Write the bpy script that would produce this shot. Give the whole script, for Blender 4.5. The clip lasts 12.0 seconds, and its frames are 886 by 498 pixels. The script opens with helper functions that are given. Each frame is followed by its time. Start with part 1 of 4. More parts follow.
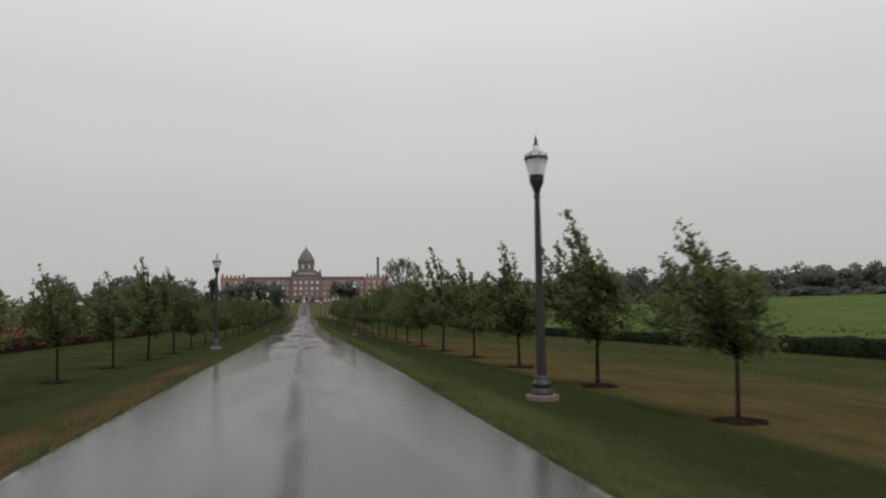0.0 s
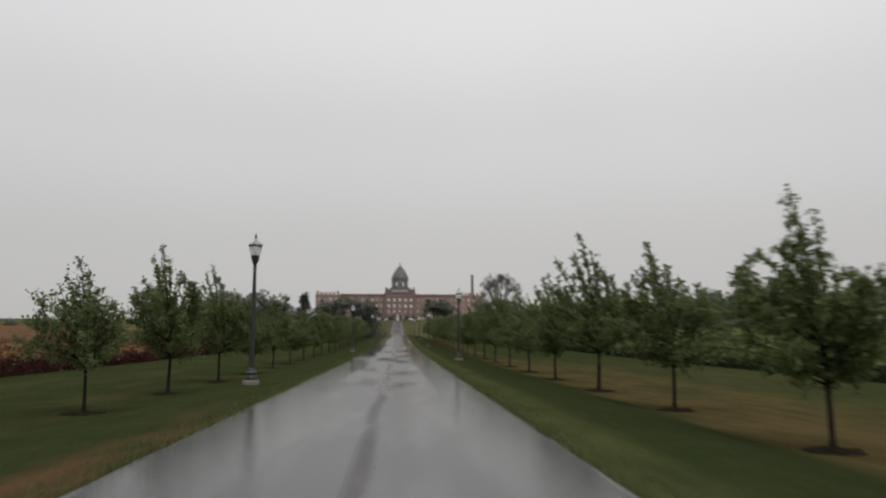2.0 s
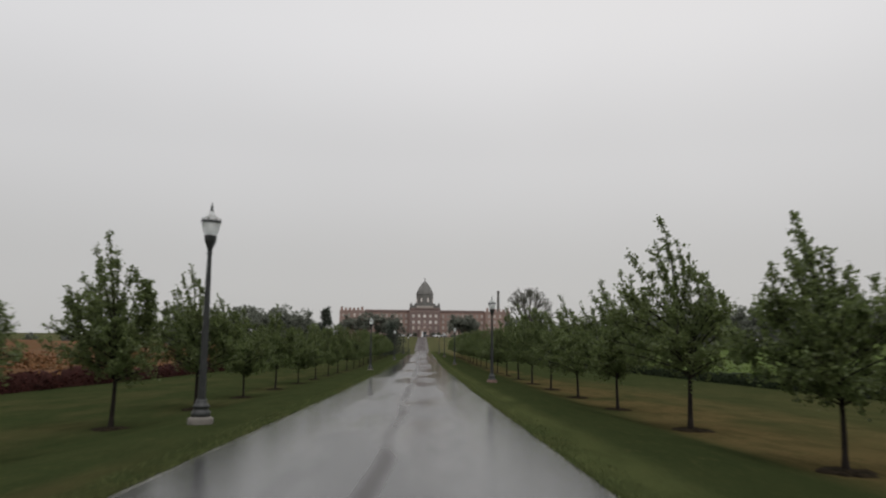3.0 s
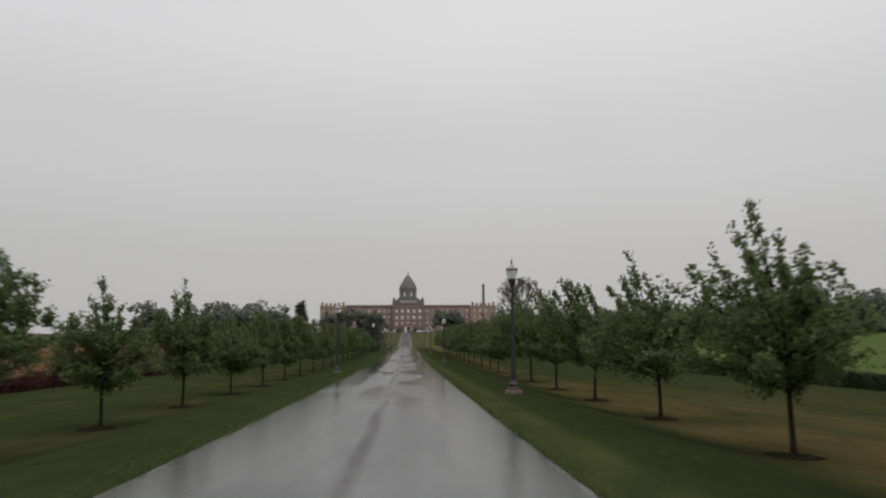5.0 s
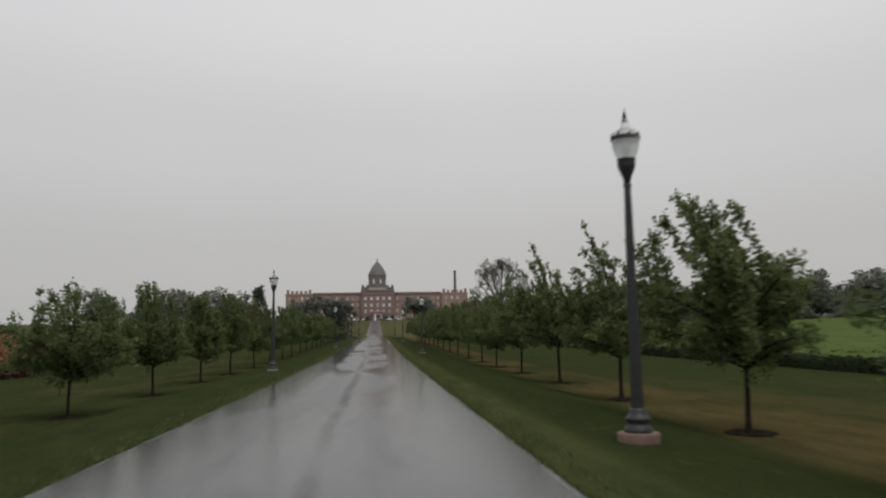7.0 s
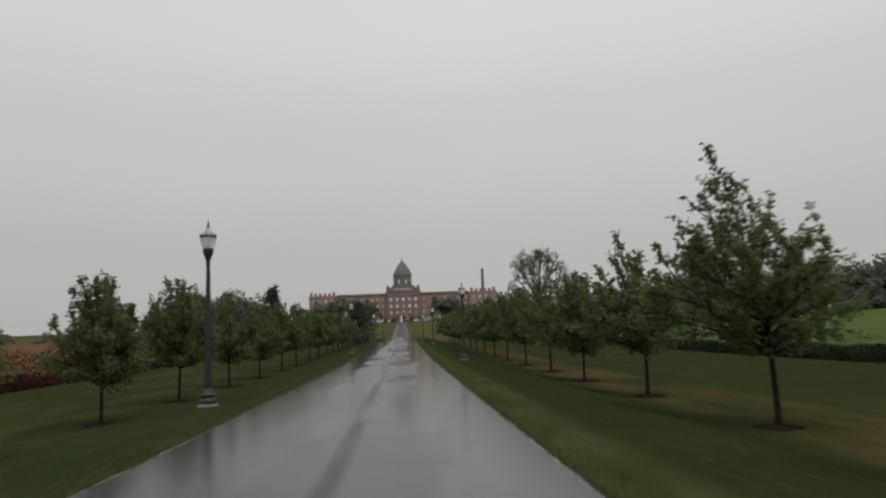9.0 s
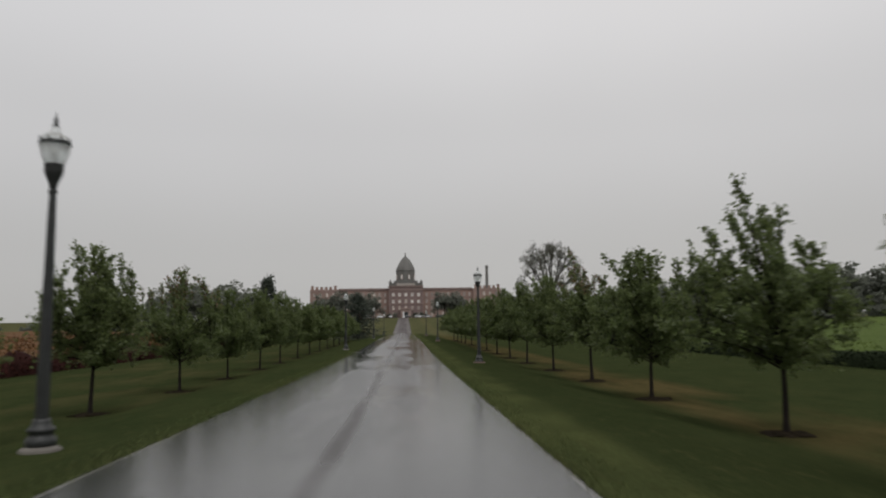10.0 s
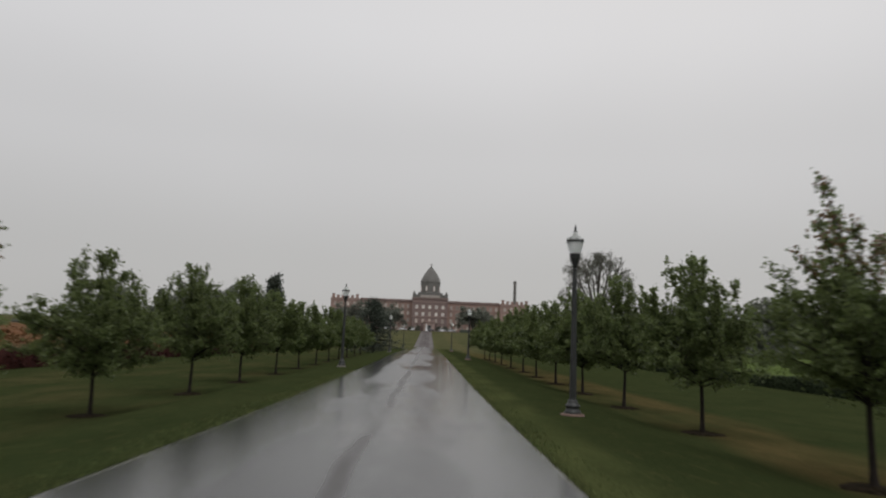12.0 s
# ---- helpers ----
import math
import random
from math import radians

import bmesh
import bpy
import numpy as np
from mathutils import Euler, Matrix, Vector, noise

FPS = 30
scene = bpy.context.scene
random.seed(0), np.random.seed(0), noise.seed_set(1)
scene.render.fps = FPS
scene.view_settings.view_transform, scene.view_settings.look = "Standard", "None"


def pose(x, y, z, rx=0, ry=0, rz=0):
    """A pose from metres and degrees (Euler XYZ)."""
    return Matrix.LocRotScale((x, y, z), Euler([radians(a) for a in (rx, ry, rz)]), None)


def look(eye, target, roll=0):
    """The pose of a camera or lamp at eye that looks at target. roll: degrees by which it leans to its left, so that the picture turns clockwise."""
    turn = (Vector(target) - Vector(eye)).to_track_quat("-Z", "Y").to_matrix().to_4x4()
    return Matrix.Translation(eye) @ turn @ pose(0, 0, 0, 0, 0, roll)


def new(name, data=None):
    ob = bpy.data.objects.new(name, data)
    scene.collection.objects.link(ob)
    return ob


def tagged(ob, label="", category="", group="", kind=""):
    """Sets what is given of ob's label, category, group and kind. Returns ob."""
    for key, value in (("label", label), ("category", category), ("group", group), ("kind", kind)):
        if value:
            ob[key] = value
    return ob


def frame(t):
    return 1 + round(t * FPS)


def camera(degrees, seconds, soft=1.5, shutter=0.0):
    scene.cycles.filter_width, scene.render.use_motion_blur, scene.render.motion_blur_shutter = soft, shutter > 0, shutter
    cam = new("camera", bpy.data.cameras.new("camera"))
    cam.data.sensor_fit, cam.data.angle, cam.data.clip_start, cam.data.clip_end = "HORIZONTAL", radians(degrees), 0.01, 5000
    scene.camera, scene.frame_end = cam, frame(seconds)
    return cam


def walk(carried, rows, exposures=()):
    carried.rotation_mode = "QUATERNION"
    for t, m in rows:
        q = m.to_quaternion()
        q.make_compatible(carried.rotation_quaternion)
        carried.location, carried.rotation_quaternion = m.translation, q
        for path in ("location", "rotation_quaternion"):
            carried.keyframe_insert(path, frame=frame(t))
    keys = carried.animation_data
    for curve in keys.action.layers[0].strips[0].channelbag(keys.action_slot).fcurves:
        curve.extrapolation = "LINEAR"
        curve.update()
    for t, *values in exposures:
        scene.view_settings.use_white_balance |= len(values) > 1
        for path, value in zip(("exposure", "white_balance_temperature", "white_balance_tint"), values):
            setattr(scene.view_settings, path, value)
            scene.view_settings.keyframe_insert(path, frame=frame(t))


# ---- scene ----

# ---------------------------------------------------------------- camera
cam = camera(62.5, 12.0, soft=2.1, shutter=0.5)
# seconds, x, y, z, yaw, pitch, roll
ROWS = [
    (0.0, -0.475, -5.215, 1.498, -10.78, 5.18, 0.83),
    (0.5, -0.421, -1.830, 1.494, -10.86, 5.23, 2.77),
    (1.0, -0.320, 1.790, 1.496, -11.45, 5.44, 2.61),
    (1.5, -0.293, 5.420, 1.508, -8.71, 5.34, 2.30),
    (2.0, -0.236, 9.081, 1.521, -3.47, 6.75, -0.22),
    (2.5, -0.147, 12.706, 1.533, -1.31, 7.90, -0.66),
    (4.5, -0.012, 27.230, 1.520, -2.64, 8.13, 0.15),
    (5.0, 0.007, 30.939, 1.511, -2.84, 7.71, 0.29),
    (5.5, 0.027, 34.787, 1.484, -3.44, 7.46, 0.30),
    (6.0, 0.085, 38.640, 1.455, -4.04, 7.71, 0.42),
    (6.5, 0.082, 42.402, 1.439, -5.02, 7.26, -0.42),
    (7.0, 0.100, 46.190, 1.421, -5.26, 6.78, 0.87),
    (9.0, 0.209, 61.948, 1.436, -3.33, 6.89, 2.17),
    (9.5, 0.210, 66.031, 1.448, -3.35, 6.71, 1.53),
    (10.0, 0.242, 70.219, 1.438, -3.03, 6.67, 0.81),
    (10.5, 0.217, 74.425, 1.448, -2.46, 6.87, -0.62),
    (11.0, 0.255, 78.700, 1.468, -1.33, 7.26, -0.58),
    (11.5, 0.229, 83.128, 1.478, -0.87, 7.55, -0.45),
    (12.0, 0.240, 87.497, 1.497, -0.92, 7.84, -2.31),
]
walk(cam, [(t, pose(x, y, z, 90 + pitch, 0, yaw) @ pose(0, 0, 0, 0, 0, -roll)) for t, x, y, z, yaw, pitch, roll in ROWS],
     exposures=((0.0, 0.0), (2.3, 0.06), (4.5, -0.03), (7.0, -0.05), (9.5, -0.12), (10.5, -0.06), (12.0, -0.07)))

# ---------------------------------------------------------------- sky and sun: thick rain cloud
world = bpy.data.worlds.new("overcast_sky")
scene.world = world
world.use_nodes = True
wn, wl = world.node_tree.nodes, world.node_tree.links
wn.clear()
sky = wn.new("ShaderNodeTexSky")
sky.sky_type, sky.sun_disc = "NISHITA", False
sky.sun_elevation, sky.sun_rotation = radians(50), radians(20)
sky.dust_density = 5.0
clear = wn.new("ShaderNodeBackground")
clear.inputs["Strength"].default_value = 0.08
wl.new(sky.outputs["Color"], clear.inputs["Color"])
co = wn.new("ShaderNodeTexCoord")
sep = wn.new("ShaderNodeSeparateXYZ")
wl.new(co.outputs["Generated"], sep.inputs[0])
ramp = wn.new("ShaderNodeValToRGB")
ramp.color_ramp.interpolation = "EASE"
stops = ((0.0, 0.49), (0.10, 0.515), (0.26, 0.605), (0.42, 0.70), (1.0, 0.90))
ramp.color_ramp.elements[0].position, ramp.color_ramp.elements[1].position = 0.0, 1.0
for p, v in stops[1:-1]:
    ramp.color_ramp.elements.new(p)
for e, (p, v) in zip(ramp.color_ramp.elements, stops):
    e.position, e.color = p, (v * 1.004, v * 0.996, v * (0.978 + 0.029 * min(p * 3, 1.0)), 1)
wl.new(sep.outputs["Z"], ramp.inputs[0])
cloud = wn.new("ShaderNodeTexNoise")
cloud.inputs["Scale"].default_value, cloud.inputs["Detail"].default_value = 1.6, 3.0
wl.new(co.outputs["Generated"], cloud.inputs["Vector"])
soft = wn.new("ShaderNodeMapRange")
soft.inputs["To Min"].default_value, soft.inputs["To Max"].default_value = 0.93, 1.07
wl.new(cloud.outputs[0], soft.inputs["Value"])
mul = wn.new("ShaderNodeMix")
mul.data_type, mul.blend_type = "RGBA", "MULTIPLY"
mul.inputs["Factor"].default_value = 1.0
wl.new(ramp.outputs[0], mul.inputs["A"])
wl.new(soft.outputs[0], mul.inputs["B"])
grey = wn.new("ShaderNodeBackground")
wl.new(mul.outputs["Result"], grey.inputs["Color"])
both = wn.new("ShaderNodeMixShader")
both.inputs[0].default_value = 0.95
wl.new(clear.outputs[0], both.inputs[1])
wl.new(grey.outputs[0], both.inputs[2])
wl.new(both.outputs[0], wn.new("ShaderNodeOutputWorld").inputs["Surface"])

sun_data = bpy.data.lights.new("sun", "SUN")
sun_data.energy, sun_data.angle, sun_data.color = 1.1, radians(40), (1.0, 0.98, 0.95)
sun = new("sun", sun_data)
sun.matrix_world = look((0, 0, 60), (-12, 35, 0))


# ---------------------------------------------------------------- materials
ROAD_L, ROAD_R = -3.32, 2.03  # edges of the drive

def material(name, colour, rough=0.8, vary=0.25, scale=3.0, fine=40.0, bump=0.2, bump_dist=0.01, second=None, metal=0.0,
             rand=0.0, island=0.0, spec=0.5, trans=0.0, coat=0.0):
    """A surface with two scales of variation, fine relief and, where wanted, a tint for each object or leaf."""
    m = bpy.data.materials.new(name)
    m.use_nodes = True
    n, l = m.node_tree.nodes, m.node_tree.links
    b = n["Principled BSDF"]
    tc = n.new("ShaderNodeTexCoord")
    big, small = n.new("ShaderNodeTexNoise"), n.new("ShaderNodeTexNoise")
    for t, s, d in ((big, scale, 4.0), (small, fine, 3.0)):
        t.inputs["Scale"].default_value, t.inputs["Detail"].default_value = s, d
        l.new(tc.outputs["Object"], t.inputs["Vector"])
    mix = n.new("ShaderNodeMix")
    mix.data_type = "RGBA"
    c2 = second or [c * (1 - vary) for c in colour]
    mix.inputs["A"].default_value, mix.inputs["B"].default_value = (*colour, 1), (*c2, 1)
    sh = n.new("ShaderNodeMapRange")
    sh.inputs["From Min"].default_value, sh.inputs["From Max"].default_value = 0.35, 0.65
    l.new(big.outputs[0], sh.inputs["Value"])
    l.new(sh.outputs[0], mix.inputs["Factor"])
    hsv = n.new("ShaderNodeHueSaturation")
    l.new(mix.outputs["Result"], hsv.inputs["Color"])
    val = n.new("ShaderNodeMapRange")
    val.inputs["To Min"].default_value, val.inputs["To Max"].default_value = 1 - vary, 1 + vary
    l.new(small.outputs[0], val.inputs["Value"])
    last = val.outputs[0]
    if rand or island:
        info = n.new("ShaderNodeObjectInfo") if rand else n.new("ShaderNodeNewGeometry")
        amount = rand or island
        mr = n.new("ShaderNodeMapRange")
        mr.inputs["To Min"].default_value, mr.inputs["To Max"].default_value = 1 - amount, 1 + amount
        l.new(info.outputs["Random" if rand else "Random Per Island"], mr.inputs["Value"])
        mu = n.new("ShaderNodeMath")
        mu.operation = "MULTIPLY"
        l.new(last, mu.inputs[0])
        l.new(mr.outputs[0], mu.inputs[1])
        last = mu.outputs[0]
    l.new(last, hsv.inputs["Value"])
    l.new(hsv.outputs["Color"], b.inputs["Base Color"])
    b.inputs["Roughness"].default_value, b.inputs["Metallic"].default_value = rough, metal
    b.inputs["Specular IOR Level"].default_value = spec
    b.inputs["Coat Weight"].default_value, b.inputs["Coat Roughness"].default_value = coat, 0.2 if trans else 0.03
    if bump:
        bp = n.new("ShaderNodeBump")
        bp.inputs["Strength"].default_value, bp.inputs["Distance"].default_value = bump, bump_dist
        l.new(small.outputs[0], bp.inputs["Height"])
        l.new(bp.outputs[0], b.inputs["Normal"])
    if trans:
        tr = n.new("ShaderNodeBsdfTranslucent")
        l.new(hsv.outputs["Color"], tr.inputs["Color"])
        ms = n.new("ShaderNodeMixShader")
        ms.inputs[0].default_value = trans
        l.new(b.outputs[0], ms.inputs[1])
        l.new(tr.outputs[0], ms.inputs[2])
        l.new(ms.outputs[0], n["Material Output"].inputs["Surface"])
    return m


def band(n, l, coord, centre, half, fade):
    """1 inside centre +- half of a coordinate, falling to 0 over fade."""
    d = n.new("ShaderNodeMath")
    d.operation = "SUBTRACT"
    l.new(coord, d.inputs[0])
    d.inputs[1].default_value = centre
    a = n.new("ShaderNodeMath")
    a.operation = "ABSOLUTE"
    l.new(d.outputs[0], a.inputs[0])
    r = n.new("ShaderNodeMapRange")
    r.interpolation_type = "SMOOTHSTEP"
    r.inputs["From Min"].default_value, r.inputs["From Max"].default_value = half + fade, half
    l.new(a.outputs[0], r.inputs["Value"])
    return r.outputs[0]


def times(n, l, a, b):
    m = n.new("ShaderNodeMath")
    m.operation = "MULTIPLY"
    l.new(a, m.inputs[0])
    if isinstance(b, float):
        m.inputs[1].default_value = b
    else:
        l.new(b, m.inputs[1])
    return m.outputs[0]


def blotch(n, l, vec, scale, lo, hi, detail=4.0):
    t = n.new("ShaderNodeTexNoise")
    t.inputs["Scale"].default_value, t.inputs["Detail"].default_value = scale, detail
    l.new(vec, t.inputs["Vector"])
    r = n.new("ShaderNodeMapRange")
    r.inputs["From Min"].default_value, r.inputs["From Max"].default_value = lo, hi
    l.new(t.outputs[0], r.inputs["Value"])
    return r.outputs[0]


def over(n, l, colour, fac, new_colour):
    m = n.new("ShaderNodeMix")
    m.data_type = "RGBA"
    l.new(fac, m.inputs["Factor"])
    if isinstance(colour, tuple):
        m.inputs["A"].default_value = (*colour, 1)
    else:
        l.new(colour, m.inputs["A"])
    m.inputs["B"].default_value = (*new_colour, 1)
    return m.outputs["Result"]


def grass_material():
    """Mown grass: two greens, straw-coloured dry ground in a belt beyond the trees, a bare strip along the left edge of
    the road, haze painted into the far slope.
    """
    m = bpy.data.materials.new("lawn_grass")
    m.use_nodes = True
    n, l = m.node_tree.nodes, m.node_tree.links
    b = n["Principled BSDF"]
    tc = n.new("ShaderNodeTexCoord")
    v = tc.outputs["Object"]
    sp = n.new("ShaderNodeSeparateXYZ")
    l.new(v, sp.inputs[0])
    col = over(n, l, (0.0305, 0.0405, 0.0158), blotch(n, l, v, 0.35, 0.35, 0.65), (0.0375, 0.0455, 0.0182))
    stretch = n.new("ShaderNodeMapping")
    stretch.inputs["Scale"].default_value = (1.0, 0.3, 1.0)
    l.new(v, stretch.inputs["Vector"])
    sv = stretch.outputs[0]
    lower = band(n, l, sp.outputs["Y"], 10.0, 40.0, 40.0)
    patch = blotch(n, l, sv, 0.42, 0.30, 0.55, 8.0)
    narrow = times(n, l, band(n, l, sp.outputs["X"], 8.9, 1.0, 1.3), patch)
    col = over(n, l, col, times(n, l, narrow, 0.8), (0.090, 0.068, 0.030))
    dry = times(n, l, times(n, l, band(n, l, sp.outputs["X"], 10.3, 2.2, 2.8), patch), lower)
    col = over(n, l, col, times(n, l, dry, 0.85), (0.090, 0.068, 0.030))
    outer = times(n, l, times(n, l, band(n, l, sp.outputs["X"], 18.0, 4.5, 3.0), blotch(n, l, sv, 0.3, 0.25, 0.6, 6.0)), lower)
    col = over(n, l, col, times(n, l, outer, 0.5), (0.078, 0.070, 0.031))
    dry2 = times(n, l, band(n, l, sp.outputs["X"], -14.0, 4.0, 4.0), blotch(n, l, sv, 0.45, 0.45, 0.7))
    col = over(n, l, col, times(n, l, dry2, 0.5), (0.085, 0.070, 0.033))
    bare = times(n, l, band(n, l, sp.outputs["X"], -3.65, 0.35, 0.55), blotch(n, l, sv, 1.3, 0.32, 0.58, 6.0))
    bare = times(n, l, bare, band(n, l, sp.outputs["Y"], 4.0, 13.0, 12.0))
    col = over(n, l, col, bare, (0.092, 0.058, 0.031))
    strip = times(n, l, band(n, l, sp.outputs["X"], 2.4, 0.35, 0.55), blotch(n, l, sv, 0.8, 0.25, 0.6))
    col = over(n, l, col, times(n, l, strip, 0.7), (0.076, 0.086, 0.033))
    col = over(n, l, col, times(n, l, blotch(n, l, v, 2.2, 0.52, 0.75), 0.5), (0.048, 0.053, 0.020))
    lane = times(n, l, band(n, l, sp.outputs["X"], 4.9, 0.9, 1.9), blotch(n, l, sv, 0.3, 0.2, 0.5))
    col = over(n, l, col, times(n, l, lane, 0.5), (0.0215, 0.0275, 0.0105))
    col = over(n, l, col, times(n, l, blotch(n, l, sv, 1.5, 0.46, 0.68, 6.0), 0.45), (0.0235, 0.0305, 0.0122))
    col = over(n, l, col, times(n, l, blotch(n, l, sv, 6.0, 0.55, 0.75, 6.0), 0.4), (0.066, 0.066, 0.027))
    # The far slope turns paler and greyer: haze mixed into the grass colour.
    hill_haze = times(n, l, band(n, l, sp.outputs["Y"], 400.0, 130.0, 70.0), blotch(n, l, v, 0.12, 0.1, 0.6))
    col = over(n, l, col, times(n, l, hill_haze, 0.85), (0.100, 0.098, 0.050))
    hs = n.new("ShaderNodeHueSaturation")
    l.new(col, hs.inputs["Color"])
    fine = blotch(n, l, v, 28.0, 0.2, 0.8, 6.0)
    val = n.new("ShaderNodeMapRange")
    val.inputs["To Min"].default_value, val.inputs["To Max"].default_value = 0.55, 1.35
    l.new(fine, val.inputs["Value"])
    l.new(val.outputs[0], hs.inputs["Value"])
    l.new(hs.outputs[0], b.inputs["Base Color"])
    b.inputs["Roughness"].default_value = 1.0
    b.inputs["Specular IOR Level"].default_value = 0.0
    bp = n.new("ShaderNodeBump")
    bp.inputs["Strength"].default_value, bp.inputs["Distance"].default_value = 0.6, 0.03
    l.new(fine, bp.inputs["Height"])
    l.new(bp.outputs[0], b.inputs["Normal"])
    return m


def asphalt_material():
    """Rain-wet asphalt: standing water in long shallow patches, a dark seam along the middle, pale worn wheel tracks."""
    m = bpy.data.materials.new("wet_asphalt")
    m.use_nodes = True
    n, l = m.node_tree.nodes, m.node_tree.links
    b = n["Principled BSDF"]
    tc = n.new("ShaderNodeTexCoord")
    v = tc.outputs["Object"]
    sp = n.new("ShaderNodeSeparateXYZ")
    l.new(v, sp.inputs[0])
    stretch = n.new("ShaderNodeMapping")
    stretch.inputs["Scale"].default_value = (1.0, 0.22, 1.0)
    l.new(v, stretch.inputs["Vector"])
    sv = stretch.outputs[0]
    wob = n.new("ShaderNodeTexNoise")
    wob.inputs["Scale"].default_value, wob.inputs["Detail"].default_value = 0.16, 1.5
    l.new(v, wob.inputs["Vector"])
    xs = n.new("ShaderNodeMath")
    xs.operation = "MULTIPLY_ADD"
    l.new(wob.outputs[0], xs.inputs[0])
    xs.inputs[1].default_value = 0.4
    l.new(sp.outputs["X"], xs.inputs[2])
    seam = times(n, l, band(n, l, xs.outputs[0], -0.44, 0.02, 0.19), blotch(n, l, sv, 1.6, 0.15, 0.5))
    track = n.new("ShaderNodeMath")
    track.operation = "MAXIMUM"
    l.new(band(n, l, sp.outputs["X"], -2.75, 0.3, 0.8), track.inputs[0])
    l.new(band(n, l, sp.outputs["X"], 1.4, 0.3, 0.7), track.inputs[1])
    lift = n.new("ShaderNodeMath")
    lift.operation = "MULTIPLY_ADD"
    l.new(track.outputs[0], lift.inputs[0])
    lift.inputs[1].default_value = 0.2
    pond = n.new("ShaderNodeTexNoise")
    pond.inputs["Scale"].default_value, pond.inputs["Detail"].default_value = 0.55, 5.0
    l.new(sv, pond.inputs["Vector"])
    l.new(pond.outputs[0], lift.inputs[2])
    wet = n.new("ShaderNodeMapRange")
    wet.interpolation_type = "SMOOTHSTEP"
    wet.inputs["From Min"].default_value, wet.inputs["From Max"].default_value = 0.42, 0.68
    l.new(lift.outputs[0], wet.inputs["Value"])
    puddle = wet.outputs[0]
    col = over(n, l, (0.064, 0.065, 0.066), blotch(n, l, sv, 0.9, 0.35, 0.65), (0.050, 0.051, 0.052))
    col = over(n, l, col, times(n, l, seam, 0.7), (0.036, 0.029, 0.028))
    col = over(n, l, col, times(n, l, puddle, 0.5), (0.042, 0.043, 0.044))
    for edge in (ROAD_L + 0.07, ROAD_R - 0.07):
        col = over(n, l, col, times(n, l, band(n, l, sp.outputs["X"], edge, 0.025, 0.04), blotch(n, l, v, 0.7, 0.3, 0.6)), (0.16, 0.157, 0.150))
    old = band(n, l, sp.outputs["Y"], 375.0, 105.0, 5.0)
    col = over(n, l, col, times(n, l, old, 0.9), (0.085, 0.073, 0.070))
    grit = blotch(n, l, v, 90.0, 0.3, 0.7, 3.0)
    hs = n.new("ShaderNodeHueSaturation")
    l.new(col, hs.inputs["Color"])
    val = n.new("ShaderNodeMapRange")
    val.inputs["To Min"].default_value, val.inputs["To Max"].default_value = 0.7, 1.3
    l.new(grit, val.inputs["Value"])
    l.new(val.outputs[0], hs.inputs["Value"])
    l.new(hs.outputs[0], b.inputs["Base Color"])
    film = n.new("ShaderNodeMapRange")
    film.inputs["To Min"].default_value, film.inputs["To Max"].default_value = 0.25, 0.025
    l.new(puddle, film.inputs["Value"])
    rs = n.new("ShaderNodeMath")
    rs.operation = "MULTIPLY_ADD"
    l.new(seam, rs.inputs[0])
    rs.inputs[1].default_value = 0.12
    l.new(film.outputs[0], rs.inputs[2])
    drained = n.new("ShaderNodeMath")
    drained.operation = "MULTIPLY_ADD"
    l.new(old, drained.inputs[0])
    drained.inputs[1].default_value = 0.4
    l.new(rs.outputs[0], drained.inputs[2])
    l.new(drained.outputs[0], b.inputs["Roughness"])
    dull = n.new("ShaderNodeMapRange")
    dull.inputs["To Min"].default_value, dull.inputs["To Max"].default_value = 0.5, 0.26
    l.new(seam, dull.inputs["Value"])
    rough_top = n.new("ShaderNodeMapRange")
    rough_top.inputs["To Min"].default_value, rough_top.inputs["To Max"].default_value = 1.0, 0.15
    l.new(old, rough_top.inputs["Value"])
    l.new(times(n, l, dull.outputs[0], rough_top.outputs[0]), b.inputs["Specular IOR Level"])
    b.inputs["IOR"].default_value = 1.4
    bp = n.new("ShaderNodeBump")
    bp.inputs["Strength"].default_value, bp.inputs["Distance"].default_value = 0.12, 0.004
    l.new(grit, bp.inputs["Height"])
    l.new(bp.outputs[0], b.inputs["Normal"])
    return m


M_GRASS, M_ROAD = grass_material(), asphalt_material()
M_LEAF = material("oak_leaf", (0.148, 0.192, 0.072), 0.5, 0.15, 0.9, 6.0, 0, second=(0.132, 0.164, 0.060), island=0.2, trans=0.62, spec=0.35, coat=0.25)
M_LEAF_TURNED = material("turned_leaf", (0.20, 0.115, 0.065), 0.42, 0.25, 0.9, 6.0, 0, second=(0.16, 0.115, 0.06), island=0.4, trans=0.5, spec=0.5, coat=1.0)
# Far leaves are paler and greyer than foliage: rain haze put into the colour.
M_LEAF_HAZED = material("woodland_leaf", (0.205, 0.220, 0.180), 0.8, 0.2, 0.25, 1.5, 0, island=0.2, spec=0.1, trans=0.5, coat=0.3)
M_LEAF_GREY = material("thin_grey_leaf", (0.16, 0.162, 0.13), 0.8, 0.3, 0.4, 2.0, 0, island=0.3, spec=0.1, trans=0.4, coat=1.0)
M_NEEDLE = material("conifer_needle", (0.085, 0.102, 0.080), 0.8, 0.3, 0.8, 5.0, 0, island=0.25, spec=0.1, trans=0.4, coat=0.3)
M_BARK = material("wet_bark", (0.026, 0.021, 0.018), 0.85, 0.35, 4.0, 60.0, 0.5, 0.01, spec=0.1)
M_BARK_OLD = material("grey_bark", (0.12, 0.112, 0.10), 0.85, 0.35, 2.0, 20.0, 0.4, 0.02, spec=0.1)
